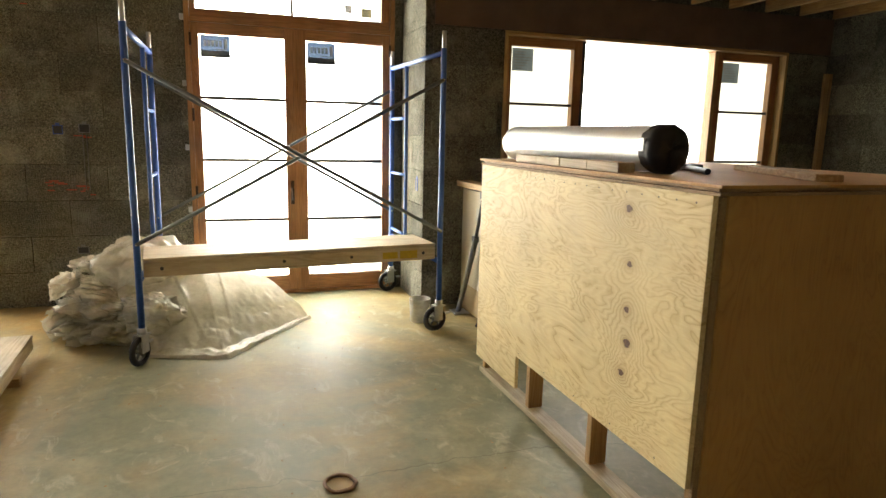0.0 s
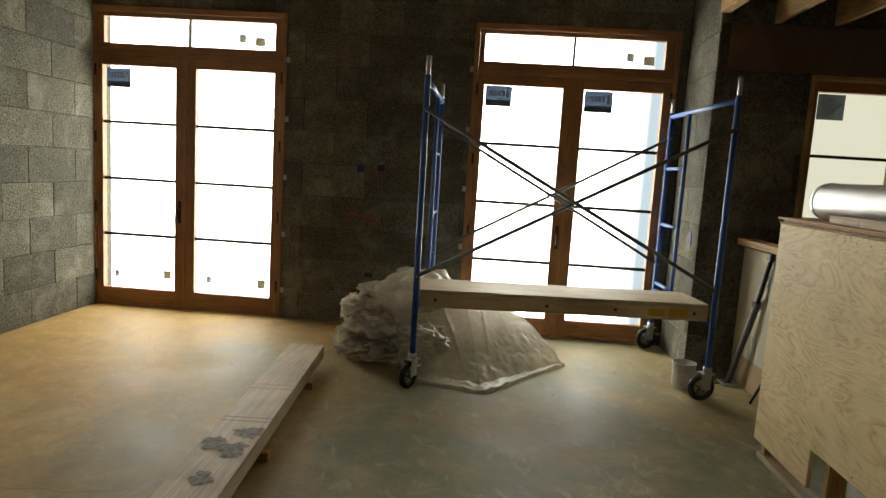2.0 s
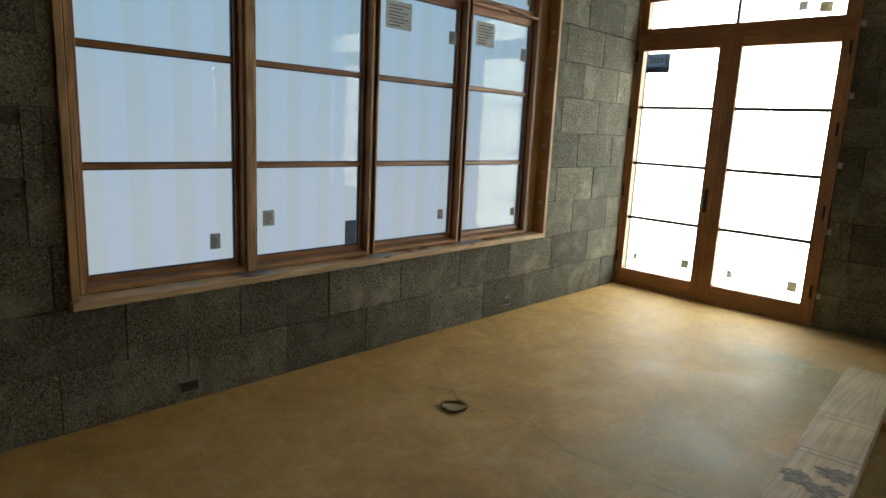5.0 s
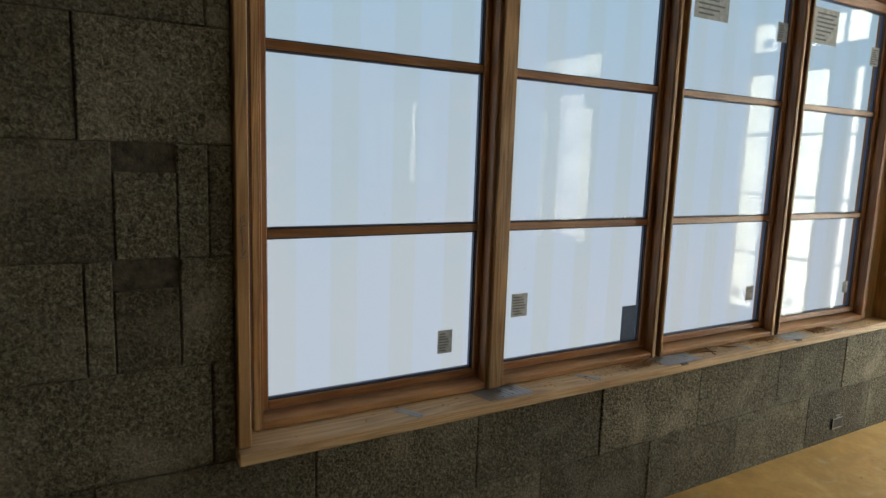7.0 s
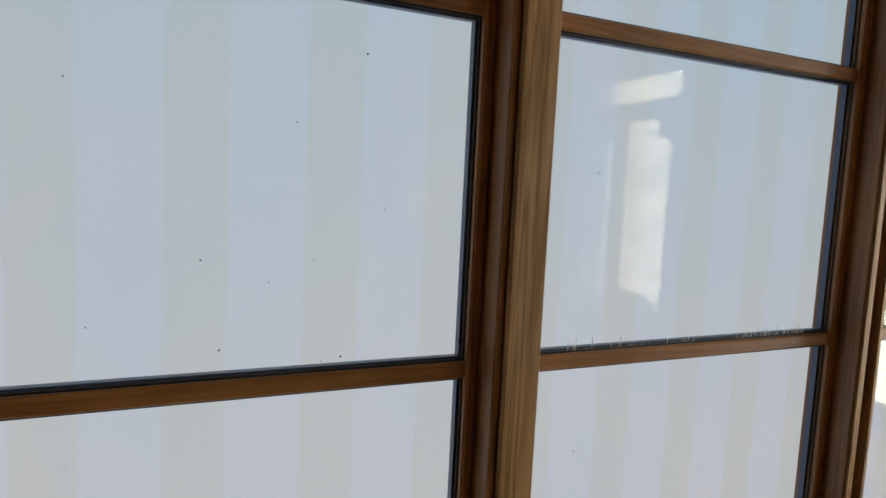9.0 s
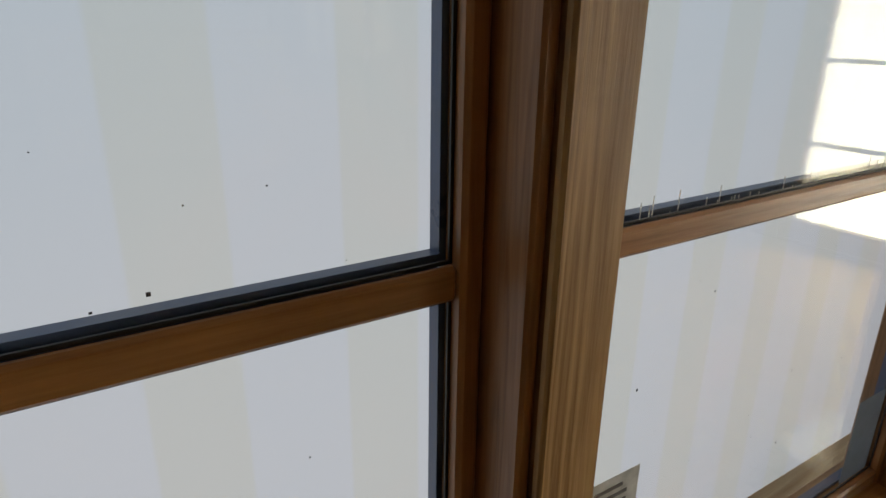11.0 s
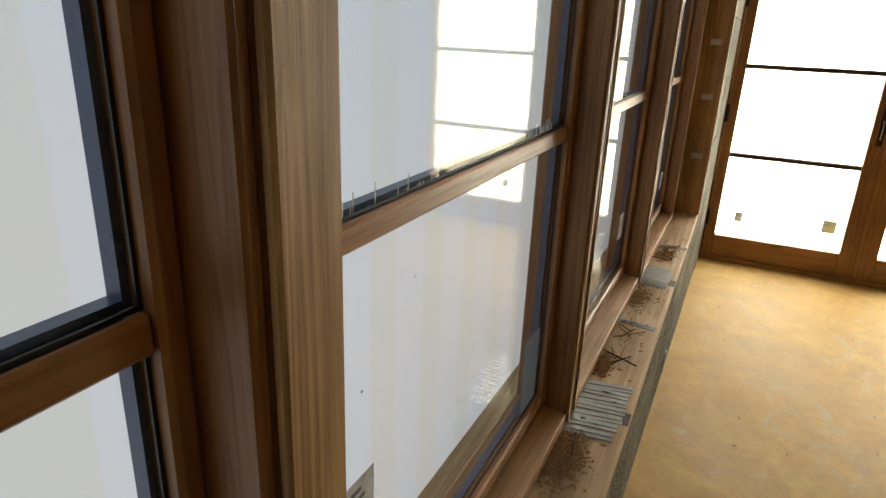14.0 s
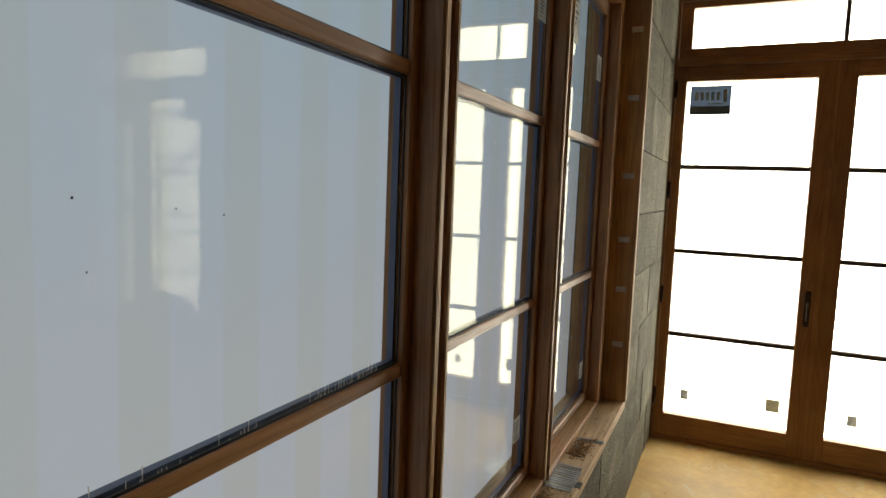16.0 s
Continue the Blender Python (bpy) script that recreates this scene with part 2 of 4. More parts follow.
def film_mat():
    n = Nodes("milky_polyethylene")
    f = n.noise(18, 5, None, 0.6, 0.6)
    n.finish(n.ramp(f, (0.3, (0.46, 0.43, 0.33)), (0.7, (0.66, 0.62, 0.50))), n.ramp(f, (0.3, 0.07), (0.7, 0.20)), 0, n.noise(11, 5, None, 0.6, 1.2), 0.30, 0.010)
    tl = n.t.nodes.new("ShaderNodeBsdfTranslucent")
    tl.inputs[0].default_value = (0.70, 0.65, 0.50, 1)
    mx = n.t.nodes.new("ShaderNodeMixShader")
    mx.inputs[0].default_value = 0.26
    n.t.links.new(n.bsdf.outputs[0], mx.inputs[1])
    n.t.links.new(tl.outputs[0], mx.inputs[2])
    see = n.t.nodes.new("ShaderNodeBsdfTransparent")
    both = n.t.nodes.new("ShaderNodeMixShader")
    both.inputs[0].default_value = 0.16
    n.t.links.new(mx.outputs[0], both.inputs[1])
    n.t.links.new(see.outputs[0], both.inputs[2])
    n.t.links.new(both.outputs[0], n.t.nodes["Material Output"].inputs[0])
    return n.mat


film_plastic = film_mat()


def glow(name, color, strength, striped=False, shade_from=None):
    """Emission that stands in for daylight through builders' sheeting outside an opening."""
    n = Nodes(name)
    c = color
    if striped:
        # bands, the daylight's bluer top and its soft clouding are set in the emission colour
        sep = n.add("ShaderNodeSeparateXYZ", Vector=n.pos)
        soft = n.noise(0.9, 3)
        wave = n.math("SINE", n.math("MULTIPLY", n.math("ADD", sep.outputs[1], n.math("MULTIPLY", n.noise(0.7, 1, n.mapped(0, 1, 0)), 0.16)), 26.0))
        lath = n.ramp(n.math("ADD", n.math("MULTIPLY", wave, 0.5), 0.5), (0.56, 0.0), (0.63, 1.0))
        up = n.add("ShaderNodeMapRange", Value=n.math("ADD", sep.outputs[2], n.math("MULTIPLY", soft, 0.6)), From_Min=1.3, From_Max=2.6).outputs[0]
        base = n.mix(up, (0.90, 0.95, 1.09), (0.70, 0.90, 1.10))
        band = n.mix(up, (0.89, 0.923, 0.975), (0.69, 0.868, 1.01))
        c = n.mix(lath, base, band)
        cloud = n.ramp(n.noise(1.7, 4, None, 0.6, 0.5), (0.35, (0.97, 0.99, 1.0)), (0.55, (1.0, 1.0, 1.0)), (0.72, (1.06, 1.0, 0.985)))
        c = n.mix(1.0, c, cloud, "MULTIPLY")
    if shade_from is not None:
        # painted shade: the glow's own colour dims over 0.42 m past this point
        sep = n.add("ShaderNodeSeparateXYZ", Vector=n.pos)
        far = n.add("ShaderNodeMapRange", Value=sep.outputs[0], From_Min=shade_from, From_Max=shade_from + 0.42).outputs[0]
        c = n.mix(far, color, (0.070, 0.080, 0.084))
    em = n.t.nodes.new("ShaderNodeEmission")
    n.put(em.inputs[0], (*c, 1) if isinstance(c, tuple) else c)
    em.inputs[1].default_value = strength
    n.t.links.new(em.outputs[0], n.t.nodes["Material Output"].inputs[0])
    return n.mat


# ---- builders ----
def thing(name, loc, label="", category="", group="", kind=""):
    ob = new(name)
    ob.location = loc
    ob.empty_display_size = 0.1
    return tagged(ob, label, category, group, kind)


def link(name, bm, material, parent=None, label="", smooth=False):
    me = bpy.data.meshes.new(name)
    bmesh.ops.recalc_face_normals(bm, faces=bm.faces[:])
    if smooth:
        for f in bm.faces:
            f.smooth = True
    bm.to_mesh(me)
    bm.free()
    me.materials.append(material)
    ob = new(name, me)
    if parent is not None:
        ob.parent = parent
        if parent.type == "EMPTY":
            ob.matrix_parent_inverse = Matrix.Translation(-parent.location)
    if label:
        tagged(ob, label)
    return ob


part = link


def add_box(bm, x0, x1, y0, y1, z0, z1, bevel=0.0, m=None):
    g = bmesh.ops.create_cube(bm, size=1.0)["verts"]
    for v in g:
        v.co = Vector(((x0 + x1) / 2 + v.co.x * (x1 - x0), (y0 + y1) / 2 + v.co.y * (y1 - y0), (z0 + z1) / 2 + v.co.z * (z1 - z0)))
    if bevel:
        es = list({e for v in g for e in v.link_edges})
        r = bmesh.ops.bevel(bm, geom=es, offset=bevel, segments=1, affect="EDGES")
        g = list({v for f in r["faces"] for v in f.verts} | {v for v in g if v.is_valid})
    if m is not None:
        for v in g:
            v.co = m @ v.co
    return g


def boxp(name, mat, parent, x0, x1, y0, y1, z0, z1, bevel=0.002, label="", m=None):
    bm = bmesh.new()
    add_box(bm, x0, x1, y0, y1, z0, z1, bevel, m)
    return link(name, bm, mat, parent, label)


def add_tube(bm, a, b, r, seg=14, r2=None, caps=True):
    a, b = Vector(a), Vector(b)
    d = b - a
    m = Matrix.Translation((a + b) / 2) @ d.to_track_quat("Z", "Y").to_matrix().to_4x4()
    bmesh.ops.create_cone(bm, cap_ends=caps, segments=seg, radius1=r, radius2=r if r2 is None else r2, depth=d.length, matrix=m)


def tubep(name, mat, parent, a, b, r, seg=14, label="", r2=None):
    bm = bmesh.new()
    add_tube(bm, a, b, r, seg, r2)
    ob = link(name, bm, mat, parent, label, True)
    for p in ob.data.polygons:
        p.use_smooth = len(p.vertices) == 4
    return ob


def ring_tube(bm, center, axis, radius, r, seg=28, sides=8):
    """A torus round an axis."""
    m = Matrix.Translation(center) @ Vector(axis).to_track_quat("Z", "Y").to_matrix().to_4x4()
    rows = []
    for i in range(seg):
        a = 2 * math.pi * i / seg
        rows.append([bm.verts.new(m @ Vector(((radius + r * math.cos(b)) * math.cos(a), (radius + r * math.cos(b)) * math.sin(a), r * math.sin(b))))
                     for b in (2 * math.pi * j / sides for j in range(sides))])
    for i in range(seg):
        for j in range(sides):
            bm.faces.new((rows[i][j], rows[(i + 1) % seg][j], rows[(i + 1) % seg][(j + 1) % sides], rows[i][(j + 1) % sides]))


# ---- the room's shell ----
H = 3.30
WX, NY, RX, RY = 0.0, -0.04, 5.575, -0.80     # west face, north face, return face, east part of the north wall
EX, SY = 10.03, -9.3
COURSE, BLOCK = 0.305, 0.61


def slab(name, mat, boxes, label):
    bm = bmesh.new()
    for b in boxes:
        add_box(bm, *b)
    ob = link(name, bm, mat)
    return tagged(ob, label, "wall", kind="structure")


floor = boxp("floor", floorm, None, -0.5, 10.9, -9.7, 0.30, -0.15, 0.0, 0)
tagged(floor, "dusty stained concrete slab floor with hairline crack", "floor", kind="structure")
ceiling = boxp("ceiling", ceil_m, None, -0.4, 10.9, -9.7, 0.3, H, H + 0.1, 0)
tagged(ceiling, "rough timber roof deck above open joists", "ceiling", kind="structure")

W0, W1, WS, WH = -5.145, -1.377, 0.613, 2.915      # west window opening
DA0, DA1, DB0, DB1, DH = -0.03, 1.89, 3.645, 5.50, 2.90
E0, E1, ES, EH = 6.305, 9.485, 0.90, 2.445
CW = WX - 0.014                                   # cores sit behind the block faces
wall_west = slab("wall_west", joint, [(CW - 0.26, CW, SY, W0, 0, H), (CW - 0.26, CW, W1, 0.26, 0, H),
                                      (CW - 0.26, CW, W0, W1, 0, WS - 0.05), (CW - 0.26, CW, W0, W1, WH, H)],
                 "grey-green wood-chip concrete block wall, unplastered")
CN = NY + 0.014
wall_north = slab("wall_north", joint, [(DA1, DB0, CN, CN + 0.26, 0, H), (CW, DA1, CN, CN + 0.26, DH, H),
                                        (DB0, DB1, CN, CN + 0.26, DH, H), (DB1, RX + 0.2, CN, CN + 0.26, 0, H)],
                  "dark wood-chip concrete block wall between glazed doors")
CR = RY + 0.014
wall_return = slab("wall_return", joint, [(RX + 0.014, RX + 0.25, RY + 0.016, CN - 0.002, 0, H)], "short block return beside the glazed door")
wall_northeast = slab("wall_northeast", joint, [(RX + 0.016, E0, CR, CR + 0.24, 0, H), (E1, EX + 0.2, CR, CR + 0.24, 0, H),
                                                (E0, E1, CR, CR + 0.24, 0, ES), (E0, E1, CR, CR + 0.24, EH, H)],
                      "dark block wall holding the wide wooden window")
wall_east = slab("wall_east", joint, [(EX + 0.014, EX + 0.25, SY, CR - 0.002, 0, H)], "bare block end wall")
# unseen south wall, given pale board as a reflector for the south-facing sides
wall_south = slab("wall_south", gyps, [(CW, EX + 0.2, SY - 0.25, SY, 0, H)], "unseen plain wall closing the room, pale to bounce light")

# ---- daylight sheets outside the openings ----
for nm, mat, bx in (
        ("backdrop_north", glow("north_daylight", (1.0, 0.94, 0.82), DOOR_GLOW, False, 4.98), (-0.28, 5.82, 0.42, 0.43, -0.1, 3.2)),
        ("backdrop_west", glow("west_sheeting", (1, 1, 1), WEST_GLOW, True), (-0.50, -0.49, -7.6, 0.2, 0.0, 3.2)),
        ("backdrop_northeast", glow("northeast_daylight", (1.0, 0.975, 0.94), EAST_GLOW), (7.3, 10.3, RY + 1.6, RY + 1.61, 0.0, 4.0)),
        ("backdrop_cream_sheet", glow("cream_sheeting", (1.0, 0.93, 0.70), EAST_SHEET), (6.25, 7.141, RY + 0.206, RY + 0.21, 0.85, 2.6)),
        ("backdrop_cream_sheet_far", glow("cream_sheeting_far", (1.0, 0.93, 0.70), EAST_SHEET), (8.644, 9.55, RY + 0.206, RY + 0.21, 0.85, 2.6))):
    tagged(boxp(nm, mat, None, *bx, 0), "glowing translucent builders' sheeting standing in for daylight outside the opening", "sheeting", kind="structure")


# ---- wooden glazing ----
def bar(name, parent, x0, x1, y0, y1, z0, z1, woods=fir, bevel=0.003, label=""):
    d = (abs(x1 - x0), abs(y1 - y0), abs(z1 - z0))
    return boxp(name, woods["xyz"[d.index(max(d))]], parent, x0, x1, y0, y1, z0, z1, bevel, label)


def pane_of(parent, x0, x1, y0, y1, z0, z1):
    ob = boxp("pane", glass, parent, x0, x1, y0, y1, z0, z1, 0, "clear glass pane")
    ob.visible_shadow = False
    return ob


def sheetp(name, mat, parent, x0, x1, y0, y1, z0, z1, label, sheet):
    """One flat sheet of paper, in the plane x = x1 or y = y0."""
    bm = bmesh.new()
    c = [(x1, y0, z0), (x1, y1, z0), (x1, y1, z1), (x1, y0, z1)] if sheet == "yz" else [(x0, y0, z0), (x1, y0, z0), (x1, y0, z1), (x0, y0, z1)]
    bm.faces.new([bm.verts.new(p) for p in c])
    return link(name, bm, mat, parent, label)


def label_on(parent, x0, x1, y0, y1, z0, z1, mat, text=True, sheet="yz"):
    """A paper label on the glass with bars of unreadable print."""
    st = sheetp("label", mat, parent, x0, x1, y0, y1, z0, z1, "printed paper label", sheet)
    if text:
        bm = bmesh.new()
        h = z1 - z0
        rng = random.Random(int(z0 * 1000 + y0 * 77 + x0 * 31))
        for i in range(7):
            za = z0 + h * (0.10 + 0.12 * i)
            f = rng.uniform(0.35, 0.8)
            if sheet == "yz":
                w = y1 - y0
                add_box(bm, x1, x1 + 0.0008, y0 + w * 0.12, y0 + w * (0.12 + f), za, za + h * 0.045)
            else:
                w = x1 - x0
                add_box(bm, x0 + w * 0.12, x0 + w * (0.12 + f), y0 - 0.0008, y0, za, za + h * 0.045)
        link("print", bm, faded_ink, st, "rows of small print")
    return st


def french_door(name, fx0, fx1, leaves, tr, labels):
    d = thing(name, ((fx0 + fx1) / 2, 0, 0), "closed pair of four-light fir doors under a transom, glass labels still on", "glazed door", "glazed doors", "structure")
    yf, yb = NY - 0.012, 0.09
    zt = DH - 0.003
    bar("jamb", d, fx0 + 0.002, fx0 + 0.045, yf, yb, 0.002, zt)
    bar("jamb", d, fx1 - 0.045, fx1 - 0.002, yf, yb, 0.002, zt)
    bar("head", d, fx0 + 0.045, fx1 - 0.045, yf, yb, zt - 0.05, zt)
    bar("threshold", d, fx0 + 0.045, fx1 - 0.045, yf + 0.01, yb, 0.002, 0.0335)
    bar("transom_bar", d, fx0 + 0.045, fx1 - 0.045, yf, yb, 2.445, 2.485)
    # transom sash
    s = bar("transom_sash", d, fx0 + 0.047, fx1 - 0.047, -0.02, 0.035, 2.4855, tr[2])
    bar("rail", s, fx0 + 0.047, fx1 - 0.047, -0.02, 0.035, tr[3], zt - 0.052)
    bar("stile", s, fx0 + 0.047, tr[0], -0.02, 0.035, tr[2], tr[3])
    bar("stile", s, tr[1], fx1 - 0.047, -0.02, 0.035, tr[2], tr[3])
    xm = (tr[0] + tr[1]) / 2
    boxp("muntin", muntin_dark, s, xm - 0.011, xm + 0.011, -0.006, 0.03, tr[2], tr[3], 0.002)
    for a, b in ((tr[0], xm - 0.011), (xm + 0.011, tr[1])):
        pane_of(s, a, b, 0.010, 0.016, tr[2], tr[3])
    # leaves
    mid = (leaves[0][1] + leaves[1][0]) / 2
    ends = ((fx0 + 0.0455, mid - 0.002), (mid + 0.002, fx1 - 0.0455))
    zg0, zg1 = 0.175, 2.35
    for k, ((g0, g1), (l0, l1)) in enumerate(zip(leaves, ends)):
        leaf = bar("door_leaf", d, l0, g0, -0.028, 0.04, 0.034, 2.4445)
        bar("stile", leaf, g1, l1, -0.028, 0.04, 0.034, 2.4445)
        bar("bottom_rail", leaf, g0, g1, -0.026, 0.038, 0.034, zg0)
        bar("top_rail", leaf, g0, g1, -0.026, 0.038, zg1, 2.4445)
        cuts = (zg0, 0.714, 1.265, 1.812, zg1)
        for z0, z1 in zip(cuts, cuts[1:]):
            pane_of(leaf, g0, g1, 0.010, 0.016, z0 + 0.009, z1 - 0.009)
        for z in cuts[1:-1]:
            boxp("muntin", muntin_dark, leaf, g0, g1, -0.008, 0.032, z - 0.014, z + 0.014, 0.002)
        for z in (0.30, 0.98, 1.66, 2.30):
            x = l0 if k == 0 else l1
            tubep("hinge", bronze, leaf, (x, -0.046, z - 0.055), (x, -0.046, z + 0.055), 0.011, 10, "dark bronze hinge")
        if k == 1:
            bar("astragal", leaf, mid - 0.014, mid + 0.014, -0.036, -0.0285, 0.036, 2.438)
        if k == 0:
            xh = (g1 + l1) / 2
            hd = boxp("handle", bronze, leaf, xh - 0.016, xh + 0.016, -0.038, -0.026, 0.86, 1.08, 0.004, "dark bronze lever plate")
            bm = bmesh.new()
            add_tube(bm, (xh, -0.036, 1.0), (xh, -0.08, 1.0), 0.009, 10)
            add_tube(bm, (xh, -0.075, 1.005), (xh, -0.075, 0.90), 0.009, 10)
            link("lever", bm, bronze, hd, "", True)
    trim_x = (fx1 + 0.004, fx1 + 0.026) if fx0 < 0 else (fx0 - 0.026, fx0 - 0.004)
    for z in (0.25, 0.8, 1.35, 1.9, 2.45):
        boxp("fixing_clip", steel, d, trim_x[0] - 0.006, trim_x[1] + 0.006, NY - 0.014, NY - 0.002, z, z + 0.05, 0.001, "small steel fixing clip")
    for x0, x1, z0, z1, kind in labels:
        if kind == "navy":
            st = sheetp("label", navy, d, x0, x1, 0.006, 0.0085, z0, z1, "navy maker's label seen from behind", "xz")
            w, h = x1 - x0, z1 - z0
            bm = bmesh.new()
            for i in range(5):
                add_box(bm, x0 + w * (0.12 + 0.13 * i), x0 + w * (0.2 + 0.13 * i), 0.0050, 0.0058, z0 + h * 0.50, z0 + h * 0.78)
            add_box(bm, x0 + w * 0.80, x0 + w * 0.9, 0.0050, 0.0058, z0 + h * 0.42, z0 + h * 0.86)
            add_box(bm, x0 + w * 0.45, x0 + w * 0.9, 0.0050, 0.0058, z0 + h * 0.36, z0 + h * 0.39)
            link("print", bm, paper, st, "pale maker's mark")
            boxp("stripe", slate, st, x0 + 0.004, x1 - 0.004, 0.0052, 0.0058, z0 + h * 0.02, z0 + h * 0.3, 0)
        else:
            label_on(d, x0, x1, 0.006, 0.0085, z0, z1, paper_tan if kind == "tan" else paper_door, True, "xz")
    return d


small = lambda o: [(o + 1.408, o + 1.477, 2.62, 2.696, "p"), (o + 1.565, o + 1.661, 2.594, 2.674, "tan")]
low = lambda o: [(o + 0.173, o + 0.222, 0.279, 0.345, "p"), (o + 0.679, o + 0.757, 0.288, 0.37, "tan"),
                 (o + 1.12, o + 1.17, 0.279, 0.345, "p"), (o + 1.64, o + 1.72, 0.26, 0.35, "tan")]
french_door("door_1", DA0, DA1, ((0.075, 0.805), (1.005, 1.77)), (0.09, 1.765, 2.557, 2.805),
            [(0.10, 0.34, 2.145, 2.325, "navy")] + small(0) + low(0))
french_door("door_2", DB0, DB1, ((3.757, 4.482), (4.674, 5.386)), (3.740, 5.375, 2.560, 2.810),
            [(3.77, 4.016, 2.160, 2.345, "navy"), (4.686, 4.945, 2.150, 2.343, "navy")] + small(3.625))


frame_pine = wood("frame_fir", (0.36, 0.19, 0.075), (0.52, 0.30, 0.13), "y", 55, 0.45)


def west_window():
    w = thing("window_1", (0, (W0 + W1) / 2, WS), "row of four fir windows in a pine-lined opening, labels still on the glass", "window", kind="structure")
    nose, back = 0.018, -0.26
    t = 0.038
    zh = WH - t - 0.002
    # pine lining of the opening
    # the sill board is laid slightly out of line: its nose stands further out at the south end
    bm = bmesh.new()
    for v in add_box(bm, back, nose, W0 - 0.004, W1 + 0.004, WS - 0.002, 0.647, 0.003):
        if v.co.x > -0.1:
            v.co.x += 0.036 if v.co.y < -3 else -0.006
    link("window_sill", bm, sill_pine, w, "weathered pine sill board with stains and nail holes")
    bar("lining", w, back, nose, W1 - t, W1 - 0.002, 0.649, WH - t, lining_pine)
    bar("lining", w, back, nose, W0 + 0.002, W0 + t, 0.649, WH - t, lining_pine)
    bar("lining", w, back, nose, W0 + 0.002, W1 - 0.002, WH - t, WH - 0.002, lining_pine)
    gx = -0.148
    xs, xf = gx + 0.016, gx + 0.063                  # faces of the sashes and of the frames round them
    # clear openings of the four frames, and the glass in them
    opening = [(-5.046, -4.219), (-4.142, -3.322), (-3.252, -2.440), (-2.370, -1.566)]
    glass_y = [(-5.019, -4.241), (-4.116, -3.347), (-3.226, -2.465), (-2.344, -1.591)]
    outer = [(-5.078, -4.205), (-4.203, -3.296), (-3.270, -2.414), (-2.388, -1.530)]
    zt0, zt1 = 2.385, 2.487
    for (o0, o1), (g0, g1), (u0, u1) in zip(opening, glass_y, outer):
        fr = bar("unit_frame", w, gx - 0.05, xf, u0, o0, 0.649, zh)
        bar("frame_side", fr, gx - 0.05, xf, o1, u1, 0.649, zh)
        bm = bmesh.new()
        for v in add_box(bm, gx - 0.05, xf, o0, o1, 0.649, 0.690, 0.002):
            if v.co.x > gx and v.co.z > 0.67:
                v.co.z -= 0.016
        link("frame_bottom", bm, frame_pine, fr, "sloping bottom member of the frame")
        bar("frame_middle", fr, gx - 0.05, xf, o0, o1, zt0 + 0.043, zt1 - 0.043)
        for z0, z1, cuts in ((0.6905, zt0 + 0.041, (0.719, 1.258, 1.827, zt0 - 0.012)), (zt1 - 0.041, zh, (zt1 + 0.005, 2.80))):
            a, b = o0 + 0.0015, o1 - 0.0015
            s = bar("sash", w, gx - 0.0205, xs, a, g0, z0, z1)
            bar("stile", s, gx - 0.0205, xs, g1, b, z0, z1, bevel=0.004)
            bar("rail", s, gx - 0.0200, xs - 0.002, g0, g1, z0, cuts[0], bevel=0.004)
            bar("rail", s, gx - 0.0200, xs - 0.002, g0, g1, cuts[-1], z1, bevel=0.004)
            for z in cuts[1:-1]:
                bar("muntin", s, gx + 0.001, xs - 0.006, g0, g1, z - 0.0120, z + 0.0155)
                boxp("spacer_bar", spacer, s, gx - 0.020, gx - 0.007, g0 + 0.0065, g1 - 0.0065, z - 0.0115, z + 0.0150, 0, "blue-black spacer bar behind the muntin")
            for z0c, z1c in zip(cuts, cuts[1:]):
                lo = z0c + (0.0155 if z0c != cuts[0] else 0)
                hi = z1c - (0.0120 if z1c != cuts[-1] else 0)
                pane_of(s, gx - 0.006, gx, g0, g1, lo - 0.004, hi + 0.004)
                bm = bmesh.new()
                sp = 0.006
                for bx in ((g0, g1, lo, lo + sp), (g0, g1, hi - sp, hi), (g0, g0 + sp, lo + sp, hi - sp), (g1 - sp, g1, lo + sp, hi - sp)):
                    add_box(bm, gx - 0.020, gx - 0.007, *bx)
                link("spacer", bm, spacer, s, "blue-black glazing spacer")
                bm = bmesh.new()
                sp = 0.003
                for bx in ((g0, g1, lo, lo + sp), (g0, g1, hi - sp, hi), (g0, g0 + sp, lo + sp, hi - sp), (g1 - sp, g1, lo + sp, hi - sp)):
                    add_box(bm, gx, gx + 0.002, *bx)
                link("gasket", bm, blackm, s, "black rubber gasket")
    # pine cover post over the first joint; at the others black strips give the gaps' shade, with bare edge strips
    bar("cover_post", w, xf + 0.001, xf + 0.012, -4.206, -4.142, 0.650, zh, pine, 0.003, "unstained pine cover post")
    for (_, e0), (e1, _) in zip(outer[1:], outer[2:]):
        boxp("gap_filler", blackm, w, gx - 0.02, xf - 0.028, e0 + 0.0005, e1 - 0.0005, 0.650, zh, 0, "black strip standing in for the shade in the gap between two units")
        bar("edge_strip", w, xf + 0.001, xf + 0.004, e0 - 0.022, e0 - 0.004, 0.652, zh, pine, 0.001, "bare pine edge strip")
        bar("edge_strip", w, xf + 0.001, xf + 0.004, e1 + 0.003, e1 + 0.014, 0.652, zh, pine, 0.001, "bare pine edge strip")
    bar("packing", w, gx - 0.02, xf - 0.004, W0 + t + 0.001, -5.085, 0.650, zh, pine, 0.002, "bare pine packing strip")
    bar("packing", w, gx - 0.02, xf - 0.012, -1.526, W1 - t - 0.001, 0.650, zh, old_pine, 0.002, "pine packing beside the lining")
    bar("edge_strip", w, xf + 0.001, xf + 0.004, -5.075, -5.054, 0.652, zh, pine, 0.001, "bare pine edge strip")
